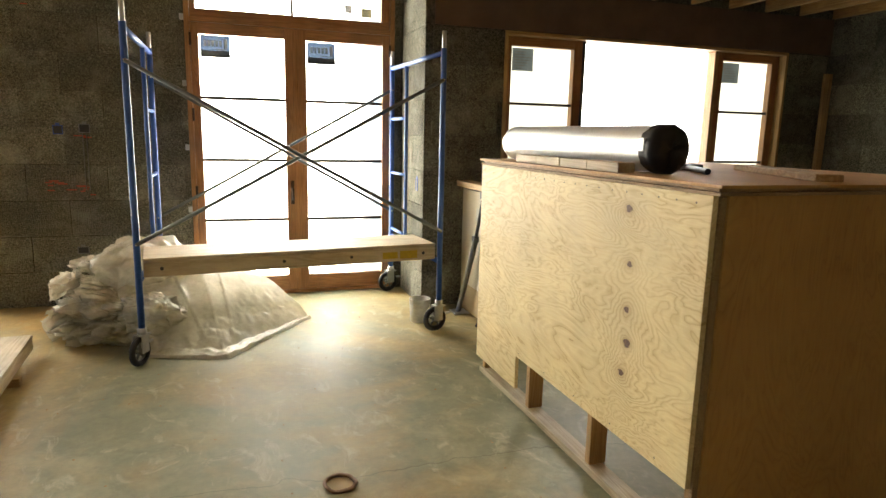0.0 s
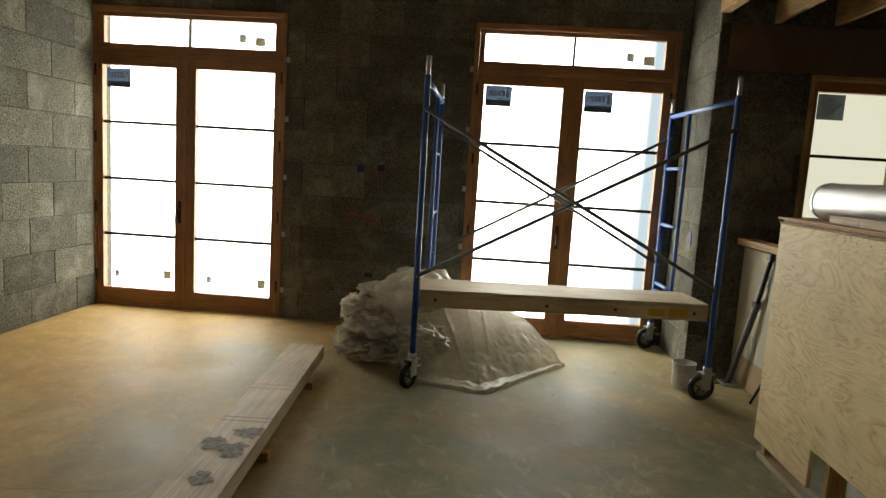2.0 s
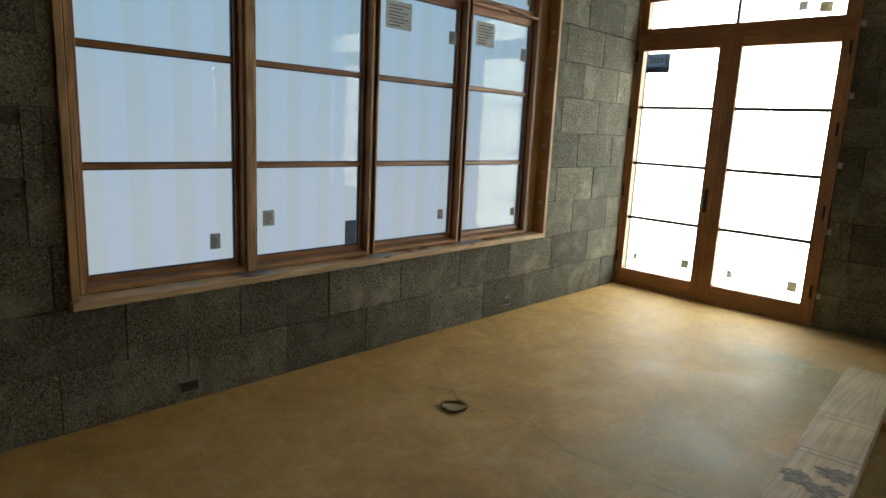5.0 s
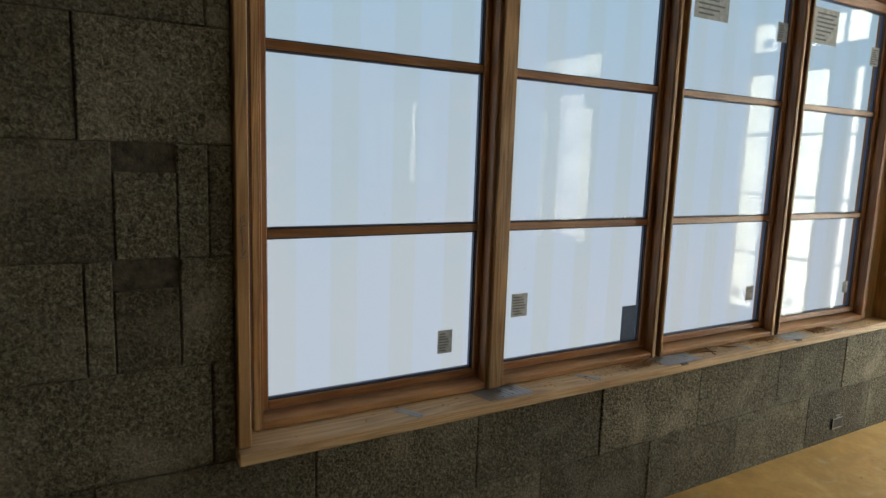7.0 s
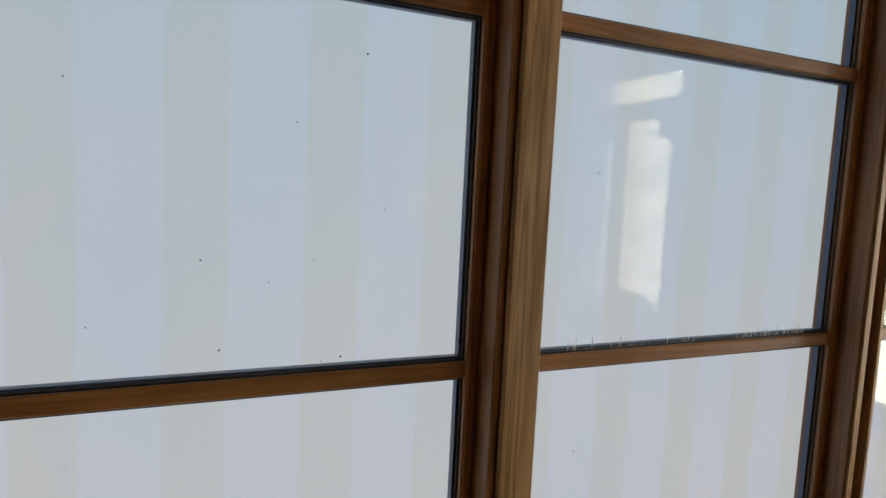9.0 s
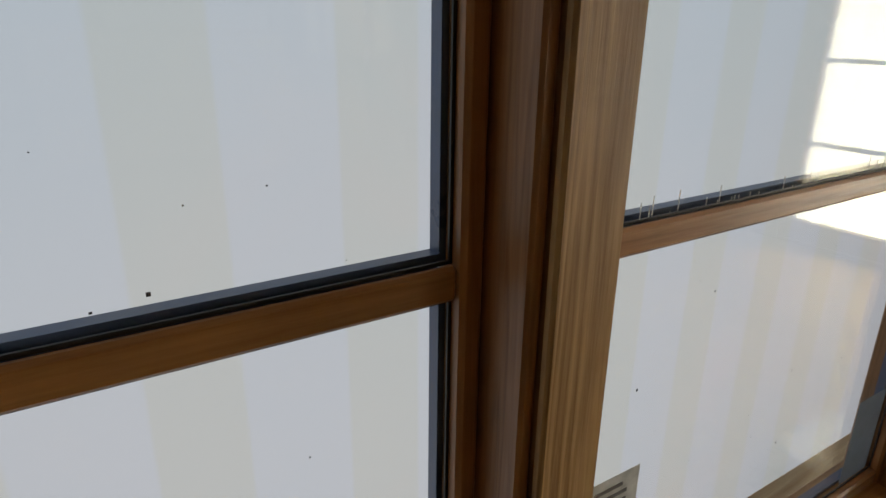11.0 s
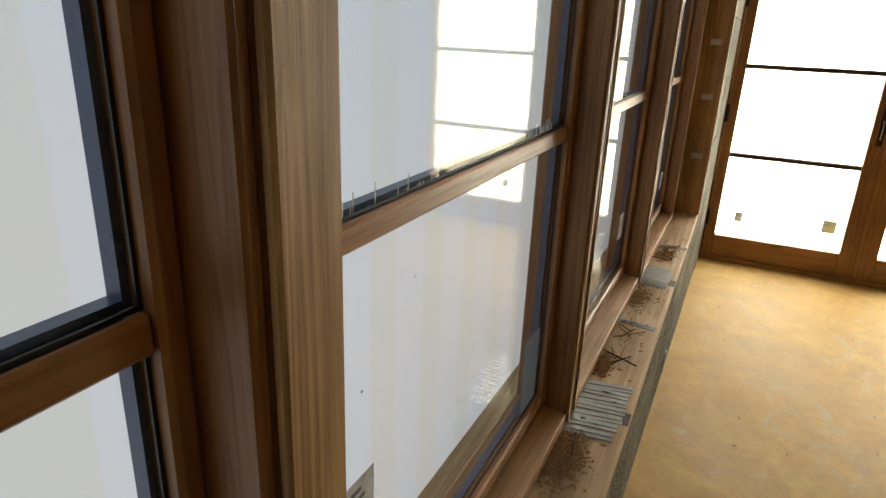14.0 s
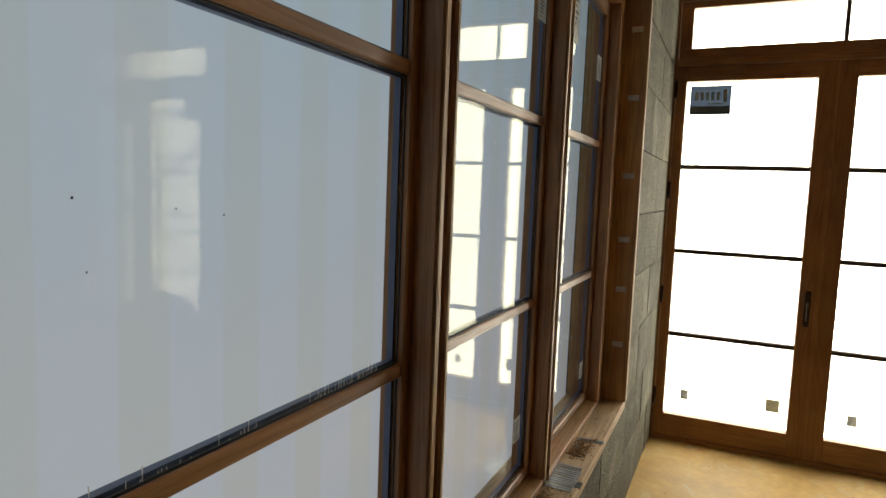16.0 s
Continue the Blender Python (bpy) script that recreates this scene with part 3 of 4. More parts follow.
    # carpenter's pencil marks on the lining's face
    bm = bmesh.new()
    for ya, za, yb, zb in ((-5.128, 1.30, -5.124, 1.225), (-5.132, 1.285, -5.128, 1.302), (-5.122, 1.286, -5.128, 1.302), (-5.130, 1.238, -5.124, 1.223),
                           (-5.117, 1.238, -5.124, 1.223), (-5.138, 1.305, -5.112, 1.308), (-5.136, 1.215, -5.113, 1.219), (-5.131, 1.325, -5.121, 1.335),
                           (-5.121, 1.335, -5.121, 1.318), (-5.131, 1.318, -5.119, 1.318), (-5.131, 1.325, -5.131, 1.318)):
        add_tube(bm, (nose + 0.0003, ya, za), (nose + 0.0003, yb, zb), 0.0011, 5)
    link("pencil_mark", bm, faded_ink, w, "carpenter's pencil arrow and mark")
    # clips on the reveal
    for z in (0.92, 1.18, 1.41, 1.70, 2.05, 2.35):
        boxp("reveal_clip", steel, w, -0.06, -0.012, W1 - t - 0.004, W1 - t - 0.0005, z - 0.012, z + 0.012, 0.001, "small galvanised strap on the reveal")
    for y0, y1, z0, z1, m in ((-4.394, -4.332, 0.792, 0.880, paper), (-4.066, -3.988, 0.898, 0.991, paper), (-3.460, -3.371, 0.728, 0.887, slate),
                              (-2.592, -2.530, 0.836, 0.913, paper), (-1.694, -1.636, 0.806, 0.874, paper), (-3.160, -2.928, 2.155, 2.33, paper),
                              (-2.556, -2.475, 2.120, 2.212, paper), (-2.265, -2.048, 2.150, 2.325, paper), (-1.700, -1.618, 2.09, 2.19, paper),
                              (-3.90, -3.82, 2.22, 2.32, paper), (-2.21, -2.07, 2.56, 2.68, paper), (-1.66, -1.605, 2.53, 2.62, paper_tan)):
        label_on(w, gx + 0.001, gx + 0.002, y0, y1, z0, z1, m, m is not slate)
    bm = bmesh.new()
    add_tube(bm, (-0.088, -1.96, 2.44), (-0.058, -1.88, 2.43), 0.008, 8)
    add_tube(bm, (-0.058, -1.88, 2.43), (-0.06, -1.76, 2.425), 0.007, 8)
    link("sash_handle", bm, bronze, w, "dark bronze sash handle", True)
    return w


west_window()


def east_window():
    w = thing("window_2", ((E0 + E1) / 2, RY, ES), "wide fir window with two side lights and an open centre", "window", kind="structure")
    y0, y1 = RY - 0.012, RY + 0.20
    for a, b in ((E0, E0 + 0.03), (E1 - 0.03, E1)):
        bar("lining", w, a, b, y0, y1, ES, EH - 0.03, stud)
    bar("lining", w, E0, E1, y0, y1, EH - 0.03, EH, stud)
    bar("window_sill", w, E0, E1, y0, y1, ES - 0.03, ES, stud)
    for a, b in ((E0 + 0.03, 7.125), (8.67, E1 - 0.03)):
        s = bar("sash", w, a, a + 0.075, RY + 0.08, RY + 0.15, ES, EH - 0.032)
        bar("stile", s, b - 0.085, b, RY + 0.08, RY + 0.15, ES, EH - 0.032)
        bar("rail", s, a + 0.075, b - 0.085, RY + 0.08, RY + 0.15, EH - 0.11, EH - 0.032)
        bar("rail", s, a + 0.075, b - 0.085, RY + 0.08, RY + 0.15, ES, ES + 0.09)
        cuts = (ES + 0.09, 1.32, 1.83, EH - 0.11)
        for c0, c1 in zip(cuts, cuts[1:]):
            pane_of(s, a + 0.075, b - 0.085, RY + 0.112, RY + 0.118, c0 + 0.01, c1 - 0.01)
        for z in cuts[1:-1]:
            boxp("muntin", muntin_dark, s, a + 0.075, b - 0.085, RY + 0.095, RY + 0.13, z - 0.012, z + 0.012, 0.002)
        label_on(s, a + 0.09, a + 0.30, RY + 0.105, RY + 0.109, 2.12, 2.32, slate, True, "xz")
    bar("mullion", w, 8.62, 8.665, RY + 0.06, RY + 0.16, ES, EH - 0.032, stud)
    boxp("mullion_edge", blackm, w, 7.13, 7.155, RY + 0.07, RY + 0.15, ES, EH - 0.032, 0.002)
    return w


east_window()

# ---- open joists over the east half ----
joists = thing("ceiling_joists", (8, -4, H), "open pale softwood ceiling joists", "joists", kind="structure")
bm = bmesh.new()
x = 5.985
while x < EX:
    add_box(bm, x - 0.02, x + 0.02, SY, RY - 0.026, 2.81, H - 0.004, 0.002)
    x += 0.447
link("joist", bm, stud["y"], joists)
bar("beam", joists, RX - 0.02, RX + 0.06, SY, RY - 0.004, 2.88, H - 0.004, stud)
header = boxp("header_panel", header_m, None, RX + 0.08, EX, RY - 0.022, RY - 0.003, EH + 0.004, 2.805, 0.002)
tagged(header, "dark brown timber header panel above the wide window", "header", kind="structure")

# ---- rolling scaffold ----
def scaffold():
    LF, RF, LB, RB = (3.40, -1.73), (5.51, -1.51), (3.40, -0.38), (5.45, -0.16)
    sc = thing("rolling_scaffold", (4.45, -0.95, 0), "blue steel rolling scaffold with crossed braces and castors", "scaffold")
    for f, b in ((LF, LB), (RF, RB)):
        inner = (f[0] + (b[0] - f[0]) * 0.67, f[1] + (b[1] - f[1]) * 0.67)
        for p in (f, b):
            post = tubep("post", blue, sc, (*p, 0.235), (*p, 2.16), 0.0215, 16)
            tubep("coupling_pin", steel, post, (*p, 2.161), (*p, 2.285), 0.0165, 12, "bare steel coupling pin")
            for z in (0.80, 1.935):
                tubep("brace_stud", steel, post, (p[0], p[1] - 0.03, z), (p[0], p[1] + 0.03, z), 0.006, 8)
        tubep("inner_post", blue, sc, (*inner, 0.63), (*inner, 2.12), 0.0165, 12)
        tubep("top_rail", blue, sc, (*f, 2.13), (*b, 2.13), 0.0195, 12)
        for z in (0.63, 1.17, 1.67):
            tubep("rung", blue, sc, (*inner, z), (*b, z), 0.015, 10)
        tubep("bearer", blue, sc, (*f, 0.555), (*b, 0.555), 0.019, 12)
    for a, b in ((LF, RF), (LB, RB)):
        o = 0.028 if a is LB else -0.028
        for za, zb, e in ((1.935, 0.80, 0.0), (0.80, 1.935, 0.014)):
            br = tubep("cross_brace", dull_steel, sc, (a[0], a[1] + o + e, za), (b[0], b[1] + o + e, zb), 0.0135, 10, "grey steel cross brace")
    # platform laid on the bearers
    ang = math.atan2(RF[1] - LF[1], RF[0] - LF[0])
    m = Matrix.Translation((LF[0], LF[1], 0)) @ Matrix.Rotation(ang, 4, "Z")
    L = math.hypot(RF[0] - LF[0], RF[1] - LF[1])
    deck = boxp("platform", plank_wood["x"], sc, 0.03, L - 0.03, 0.03, 0.50, 0.676, 0.70, 0.003, "plywood-decked platform", m)
    for y in (0.026, 0.478):
        rail = boxp("side_rail", plank_wood["x"], deck, 0.03, L - 0.03, y, y + 0.026, 0.576, 0.675, 0.004, "", m)
    for x in (0.14, 0.93, 1.42, L - 0.13):
        bm = bmesh.new()
        add_tube(bm, m @ Vector((x, 0.0262, 0.63)), m @ Vector((x, 0.021, 0.63)), 0.012, 12)
        link("bolt", bm, ink, deck, "dark bolt head")
    boxp("warning_label", yellow, deck, L - 0.46, L - 0.34, 0.0245, 0.0258, 0.60, 0.65, 0, "yellow warning label", m)
    boxp("warning_label", yellow, deck, L - 0.32, L - 0.18, 0.0245, 0.0258, 0.595, 0.655, 0, "yellow warning label", m)
    # castors
    for (x, y), turn in ((LF, 62), (RF, 12), (LB, 40), (RB, 15)):
        c = tubep("castor_stem", steel, sc, (x, y, 0.205), (x, y, 0.25), 0.03, 16)
        d = Matrix.Translation((x, y, 0)) @ Matrix.Rotation(radians(turn), 4, "Z")
        ax = d.to_3x3() @ Vector((0, 1, 0))
        ctr = d @ Vector((-0.035, 0, 0.1))
        bm = bmesh.new()
        ring_tube(bm, ctr, ax, 0.079, 0.0205, 32, 10)
        link("tyre", bm, rubber, c, "black rubber tyre", True)
        bm = bmesh.new()
        ring_tube(bm, ctr, ax, 0.062, 0.008, 28, 6)
        add_tube(bm, ctr - ax * 0.028, ctr + ax * 0.028, 0.022, 16)
        side = ax.cross(Vector((0, 0, 1)))
        for k in range(5):
            a = 2 * math.pi * k / 5 + 0.3
            tip = ctr + (Vector((0, 0, 1)) * math.sin(a) + side * math.cos(a)) * 0.062
            add_tube(bm, ctr, tip, 0.009, 6)
        link("wheel_rim", bm, dull_steel, c, "grey spoked rim", True)
        bm = bmesh.new()
        for o in (-0.032, 0.032):
            g = add_box(bm, -0.055, 0.02, o - 0.003, o + 0.003, 0.09, 0.212, 0.002, d)
        add_box(bm, -0.045, 0.045, -0.036, 0.036, 0.2, 0.21, 0.002, d)
        add_box(bm, 0.03, 0.10, -0.012, 0.012, 0.13, 0.145, 0.003, d)
        link("fork", bm, steel, c, "worn steel fork with brake pedal")


scaffold()


# ---- heap of plastic film ----
def film_grid(S, T, fn):
    bm = bmesh.new()
    g = [[bm.verts.new(fn(i / S, j / T)) for j in range(T + 1)] for i in range(S + 1)]
    for i in range(S):
        for j in range(T):
            bm.faces.new((g[i][j], g[i + 1][j], g[i + 1][j + 1], g[i][j + 1]))
    return bm


def along(points, u):
    k = min(int(u * (len(points) - 1)), len(points) - 2)
    return Vector(points[k]).lerp(Vector(points[k + 1]), u * (len(points) - 1) - k)


def plastic_heap():
    """A folded stack of film: crumpled bulges at one end, one broad flap running out to a point."""
    heap = thing("plastic_sheeting", (3.6, -1.1, 0), "crumpled heap of milky polyethylene sheeting on the slab", "plastic sheet")
    top = [(3.18, -1.20, 0.36), (3.45, -0.98, 0.47), (3.72, -0.82, 0.50), (3.95, -0.72, 0.47), (4.12, -0.62, 0.36)]
    low = [(3.36, -1.60, 0.012), (3.62, -1.70, 0.02), (3.93, -1.79, 0.008), (4.25, -1.36, 0.008), (4.58, -0.95, 0.008)]
    back = [(2.95, -0.40, 0.01), (3.3, -0.32, 0.01), (3.7, -0.30, 0.01), (4.1, -0.32, 0.01), (4.45, -0.52, 0.01)]

    def cell(q):
        d = noise.voronoi(q)[0]
        return d[1] - d[0]

    def flap(u, v):
        p = along(top, u).lerp(along(low, u), v)
        zt = along(top, u).z + 0.03
        reach = 0.72 + 0.22 * u
        slope = max(0.0, 1 - v / reach)
        p.z = zt * slope ** (1.25 - 0.45 * u) + 0.03 * min(1.0, (1 - v) / 0.025) * min(1.0, v / 0.4)
        apron = min(1.0, max(0.06, (v - 0.40) / 0.3)) * min(1.0, (1 - v) / 0.04)
        p.z += apron * (0.026 * cell(Vector((p.x * 7, p.y * 5, 0.3))) + 0.014 * cell(Vector((p.x * 15, p.y * 15, 2.3))) - 0.012)
        p.z += 0.012 * noise.noise(Vector((p.x * 4, p.y * 4, 7.0))) * math.sin(math.pi * v)
        # two long folds running from the ridge down to the front edge
        for f0, f1, dp in ((0.30, 0.46, 0.035), (0.62, 0.55, 0.018)):
            d = u - (f0 + (f1 - f0) * v)
            p.z += dp * math.exp(-abs(d) / 0.03) * math.sin(math.pi * min(v * 1.3, 1.0)) * (1 if d > 0 else 0.4)
        p.z = max(p.z, 0.006)
        return p

    link("flap", film_grid(120, 100, flap), film_plastic, heap, "broad shiny flap", True)

    def rear(u, v):
        p = along(top, u).lerp(along(back, u), v)
        p.z += 0.06 * math.sin(math.pi * v) + 0.02 * noise.noise(p * 6)
        p.z = max(p.z, 0.004)
        return p

    link("rear_flap", film_grid(40, 24, rear), film_plastic, heap, "", True)
    rng = random.Random(6)
    # bunched layers: flattened, deeply creased bags stacked on one another
    for cx, cy, cz, rx, ry, rz, turn in ((3.14, -1.02, 0.12, 0.36, 0.36, 0.15, 20), (3.08, -1.12, 0.26, 0.30, 0.30, 0.12, -15), (3.32, -0.88, 0.48, 0.38, 0.27, 0.25, 10),
                                         (2.99, -0.90, 0.34, 0.24, 0.28, 0.11, 60), (3.38, -1.24, 0.22, 0.30, 0.22, 0.15, -30),
                                         (2.96, -1.10, 0.10, 0.22, 0.24, 0.09, 80), (3.02, -0.80, 0.50, 0.21, 0.18, 0.075, 10)):
        sd = rng.uniform(0, 90)
        m = Matrix.Translation((cx, cy, cz)) @ Euler((rng.uniform(-0.2, 0.2), rng.uniform(-0.2, 0.2), radians(turn))).to_matrix().to_4x4()

        def bag(u, v):
            a, b = 2 * math.pi * u, math.pi * (v - 0.5)
            d = Vector((math.cos(b) * math.cos(a), math.cos(b) * math.sin(a), math.sin(b)))
            q = d * 1.7 + Vector((sd, 0, 0))
            calm = 0.45 if rz > 0.2 else 1.0
            k = 1.0 + 0.22 * calm * noise.noise(q) + calm * (0.42 * cell(Vector((q.x, q.y, q.z * 0.8)) * 1.1) - 0.16) + 0.16 * calm * (cell(q * 2.7) - 0.3)
            P = m @ Vector((d.x * rx * k, d.y * ry * k, d.z * rz * k))
            P.z = max(P.z, 0.004)
            return P

        link("bunched_layer", film_grid(110, 60, bag), film_plastic, heap, "", True)
    # loose hems sticking out
    for k in range(12):
        a = radians(rng.uniform(140, 235))
        c = Vector((3.10 + 0.27 * math.cos(a), -1.02 + 0.30 * math.sin(a), rng.uniform(0.05, 0.46)))
        w, l, ph = rng.uniform(0.10, 0.2), rng.uniform(0.14, 0.22), rng.uniform(0, 60)
        m = Matrix.Translation(c) @ Euler((rng.uniform(-0.5, 0.5), rng.uniform(-0.2, 0.5), a)).to_matrix().to_4x4()

        def hem(u, v):
            P = m @ Vector((l * (u - 0.3) * (1 + 0.3 * noise.noise(Vector((v * 5 + ph, 0, 0)))), w * (v - 0.5), 0.05 * noise.noise(Vector((u * 2 + ph, v * 7, 0))) + 0.035 * math.sin(v * 14 + ph) * u))
            P.z = max(P.z, 0.005)
            return P

        link("hem", film_grid(16, 26, hem), film_plastic, heap, "", True)


plastic_heap()


# ---- long plank unit on the floor ----
def floor_plank():
    m = Matrix.Translation((2.552, -1.385, 0)) @ Matrix.Rotation(radians(3.6), 4, "Z")
    p = thing("scaffold_plank", (2.6, -2.8, 0), "dirty pale plywood plank with mortar stains, lying on short battens", "plank")
    deck = boxp("deck", plank_wood["y"], p, -0.132, 0.132, -3.05, 0, 0.128, 0.15, 0.003, "", m)
    for x in (-0.130, 0.106):
        boxp("side_rail", plank_wood["y"], p, x, x + 0.024, -3.04, -0.01, 0.052, 0.1275, 0.003, "", m)
    for y in (-0.55, -1.62, -2.75):
        boxp("batten", stud["x"], p, -0.15, 0.165, y - 0.03, y + 0.03, 0.001, 0.0515, 0.003, "", m)
    for y in (-0.93, -1.0, -1.45, -1.50):
        boxp("saw_mark", glue, deck, -0.131, 0.131, y - 0.002, y + 0.002, 0.1495, 0.1508, 0, "dark score line across the deck", m)
    rng = random.Random(9)
    for k in range(9):
        bm = bmesh.new()
        x, y, r = rng.uniform(-0.09, 0.1), -1.62 - rng.uniform(0, 0.55), rng.uniform(0.03, 0.075)
        vs = []
        for i in range(44):
            a = 2 * math.pi * i / 44
            rr = r * (0.8 + 0.45 * noise.noise(Vector((math.cos(a) * 1.3 + k * 5, math.sin(a) * 1.3, 0))) + 0.35 * noise.noise(Vector((math.cos(a) * 4 + k * 5, math.sin(a) * 4, 3))))
            vs.append(bm.verts.new(m @ Vector((max(-0.13, min(0.13, x + rr * math.cos(a) * 1.1)), y + rr * math.sin(a) * 1.3, 0.1512 + 0.0002 * k))))
        bm.faces.new(vs)
        link("mortar_stain", bm, glue, deck, "grey mortar stain")


floor_plank()


# ---- plywood crate with framing ----
CX, CN_, CS, CT = 5.50, -2.41, -4.435, 1.356


knot_m = plain("knot_wood", (0.15, 0.075, 0.035), 0.6, 0, 0.65, 120)


dusty = {a: wood("dusty_lumber_" + a, (0.36, 0.29, 0.17), (0.52, 0.44, 0.28), a, 40, 0.7) for a in "xy"}


def crate():
    c = thing("plywood_crate", (6.2, -3.4, 0), "large site-built plywood crate on softwood framing", "crate")
    bar("base_plate", c, CX + 0.006, CX + 0.095, CS + 0.02, CN_, 0.001, 0.039, dusty)
    bar("base_plate", c, CX + 0.10, 6.95, CS + 0.02, CS + 0.109, 0.001, 0.039, stud)
    for y in (CN_ - 0.05, -3.10, -3.74, CS + 0.03):
        bar("stud", c, CX + 0.016, CX + 0.105, y - 0.02, y + 0.019, 0.04, CT - 0.002, stud)
    boxp("side_panel", ply_pale, c, CX - 0.019, CX + 0.001, -3.006, CN_, 0.115, CT, 0.0015, "pale figured plywood panel")
    pn = boxp("side_panel", ply_knotty, c, CX - 0.026, CX - 0.003, CS - 0.002, -3.016, 0.315, CT, 0.0015, "pale plywood panel with a row of knots")
    for (y, z), r in zip(KNOTS, (0.019, 0.015, 0.016, 0.021, 0.017)):
        bm = bmesh.new()
        vs = [bm.verts.new((CX - 0.0264, y + r * math.cos(a) * (1 + 0.25 * math.sin(3 * a + z * 9)), z + r * 0.8 * math.sin(a))) for a in (2 * math.pi * i / 20 for i in range(20))]
        bm.faces.new(vs)
        link("knot", bm, knot_m, pn, "dark knot")
    for i in range(14):
        y = -3.06 - 0.1 * i if i < 13 else -4.36
        for z in (CT - 0.03,) if i % 3 else (CT - 0.03, 0.345):
            tubep("screw", ink, pn, (CX - 0.0270, y, z), (CX - 0.024, y, z), 0.0035, 6)
    boxp("end_panel", ply_warm, c, CX + 0.03, 6.95, CS - 0.012, CS + 0.007, 0.03, CT, 0.0015, "amber plywood end panel")
    boxp("corner_strip", ply_edge, c, CX + 0.002, CX + 0.028, CS - 0.006, CS + 0.012, 0.03, CT - 0.004, 0.002)
    bar("back_panel", c, 6.93, 6.95, CS + 0.01, CN_, 0.03, CT, stud)
    for k, (o, z) in enumerate(((0.012, CT), (0.03, CT + 0.0125), (0.0, CT + 0.025))):
        boxp("top_sheet", ply_warm if k == 2 else ply_edge, c, CX - 0.03 + o * 0.6, 6.97, CS - 0.04 + o, CN_ + 0.02 - o, z + 0.001, z + 0.0122, 0.001, "stacked plywood sheet")


crate()
TOPZ = CT + 0.0375


def duct():
    d = thing("duct_pipe", (5.68, -3.3, TOPZ), "shiny galvanised duct pipe with its end wrapped in black plastic", "duct")
    a, b, r = Vector((5.69, -3.90, TOPZ + 0.100)), Vector((5.67, -2.50, TOPZ + 0.100)), 0.098
    bm = bmesh.new()
    add_tube(bm, a, b, r, 48, None, False)
    add_tube(bm, a, b, r - 0.003, 48, None, False)
    ob = link("pipe", bm, duct_metal, d, "", True)
    for e in (b - Vector((0, 0.03, 0)), a + Vector((0, 0.05, 0))):
        bm = bmesh.new()
        ring_tube(bm, e, (0, 1, 0), r, 0.004, 48, 6)
        link("bead", bm, duct_metal, d, "", True)
    bm = bmesh.new()
    rng = random.Random(2)
    rows = []
    for j in range(10):
        q = j / 9
        row = []
        for i in range(40):
            t = 2 * math.pi * i / 40
            if q < 0.5:
                rr, yy = r + 0.004 + 0.007 * noise.noise(Vector((math.cos(t) * 4, math.sin(t) * 4, j))), a.y + 0.05 - 0.075 * q * 2
            else:
                rr, yy = (r + 0.004) * (1 - (q - 0.5) * 2), a.y - 0.025 - 0.018 * math.sin((q - 0.5) * 6) + 0.012 * noise.noise(Vector((math.cos(t) * 3, math.sin(t) * 3, j * 0.6)))
            row.append(bm.verts.new((a.x + rr * math.cos(t), yy, a.z + rr * math.sin(t))))
        rows.append(row)
    for j in range(9):
        for i in range(40):
            bm.faces.new((rows[j][i], rows[j][(i + 1) % 40], rows[j + 1][(i + 1) % 40], rows[j + 1][i]))
    link("wrap", bm, blackm, d, "black plastic wrapped over the end", True)
    boxp("tape", steel, d, a.x - r - 0.007, a.x - r + 0.004, a.y + 0.01, a.y + 0.05, a.z - 0.01, a.z + 0.045, 0.002, "strip of foil tape")


duct()
for k in range(4):
    y = -3.86 + 0.25 * k
    bl = boxp("timber_offcut", plank_wood["y"], None, CX - 0.006 + 0.002 * (k % 2), CX + 0.075, y, y + 0.246, TOPZ + 0.001, TOPZ + 0.043, 0.003)
    tagged(bl, "short pale softwood block lying along the crate's edge", "offcut", "offcuts on the crate")
ob = boxp("timber_board", stud["y"], None, -0.05, 0.05, -0.42, 0.42, 0, 0.028, 0.003, "", Matrix.Translation((6.22, -3.98, TOPZ + 0.001)) @ Matrix.Rotation(radians(-24), 4, "Z"))
tagged(ob, "short softwood board lying on the crate", "board")
bm = bmesh.new()
add_tube(bm, (5.84, -3.98, TOPZ + 0.014), (6.02, -3.62, TOPZ + 0.014), 0.013, 10)
add_box(bm, 5.985, 6.075, -3.68, -3.60, TOPZ + 0.001, TOPZ + 0.03, 0.004)
tagged(link("bar_clamp", bm, blackm, None, "", False), "black bar clamp lying on the crate", "clamp")

# ---- boards leaning behind the crate ----
pan = thing("wall_board_stack", (5.98, -1.4, 0), "stack of cream wall boards standing on edge", "board stack")
for k in range(3):
    boxp("wall_board", gyps if k == 0 else gyps_tan, pan, 5.93 + 0.02 * k, 5.947 + 0.02 * k, -2.36, -0.86 - 0.03 * k, 0.003, 1.075 + 0.008 * k, 0.002)
boxp("paper_tag", paper, pan, 5.9275, 5.9292, -1.36, -1.20, 0.83, 0.93, 0, "white paper tag")
boxp("tan_strip", gyps_tan, pan, 5.9270, 5.9292, -2.3, -0.9, 0.006, 0.24, 0, "tan lower band")
for k, (x0, x1, z) in enumerate(((5.88, 6.03, 1.093), (5.86, 5.99, 1.122))):
    ob = bar("timber_board", None, x0, x1, -2.3, -0.83 - 0.05 * k, z, z + 0.026, stud)
    tagged(ob, "rough brown board laid on the board stack", "board")
pole = thing("strut_pole", (5.87, -1.1, 0), "grey telescopic steel strut leaning on the wall boards", "pole")
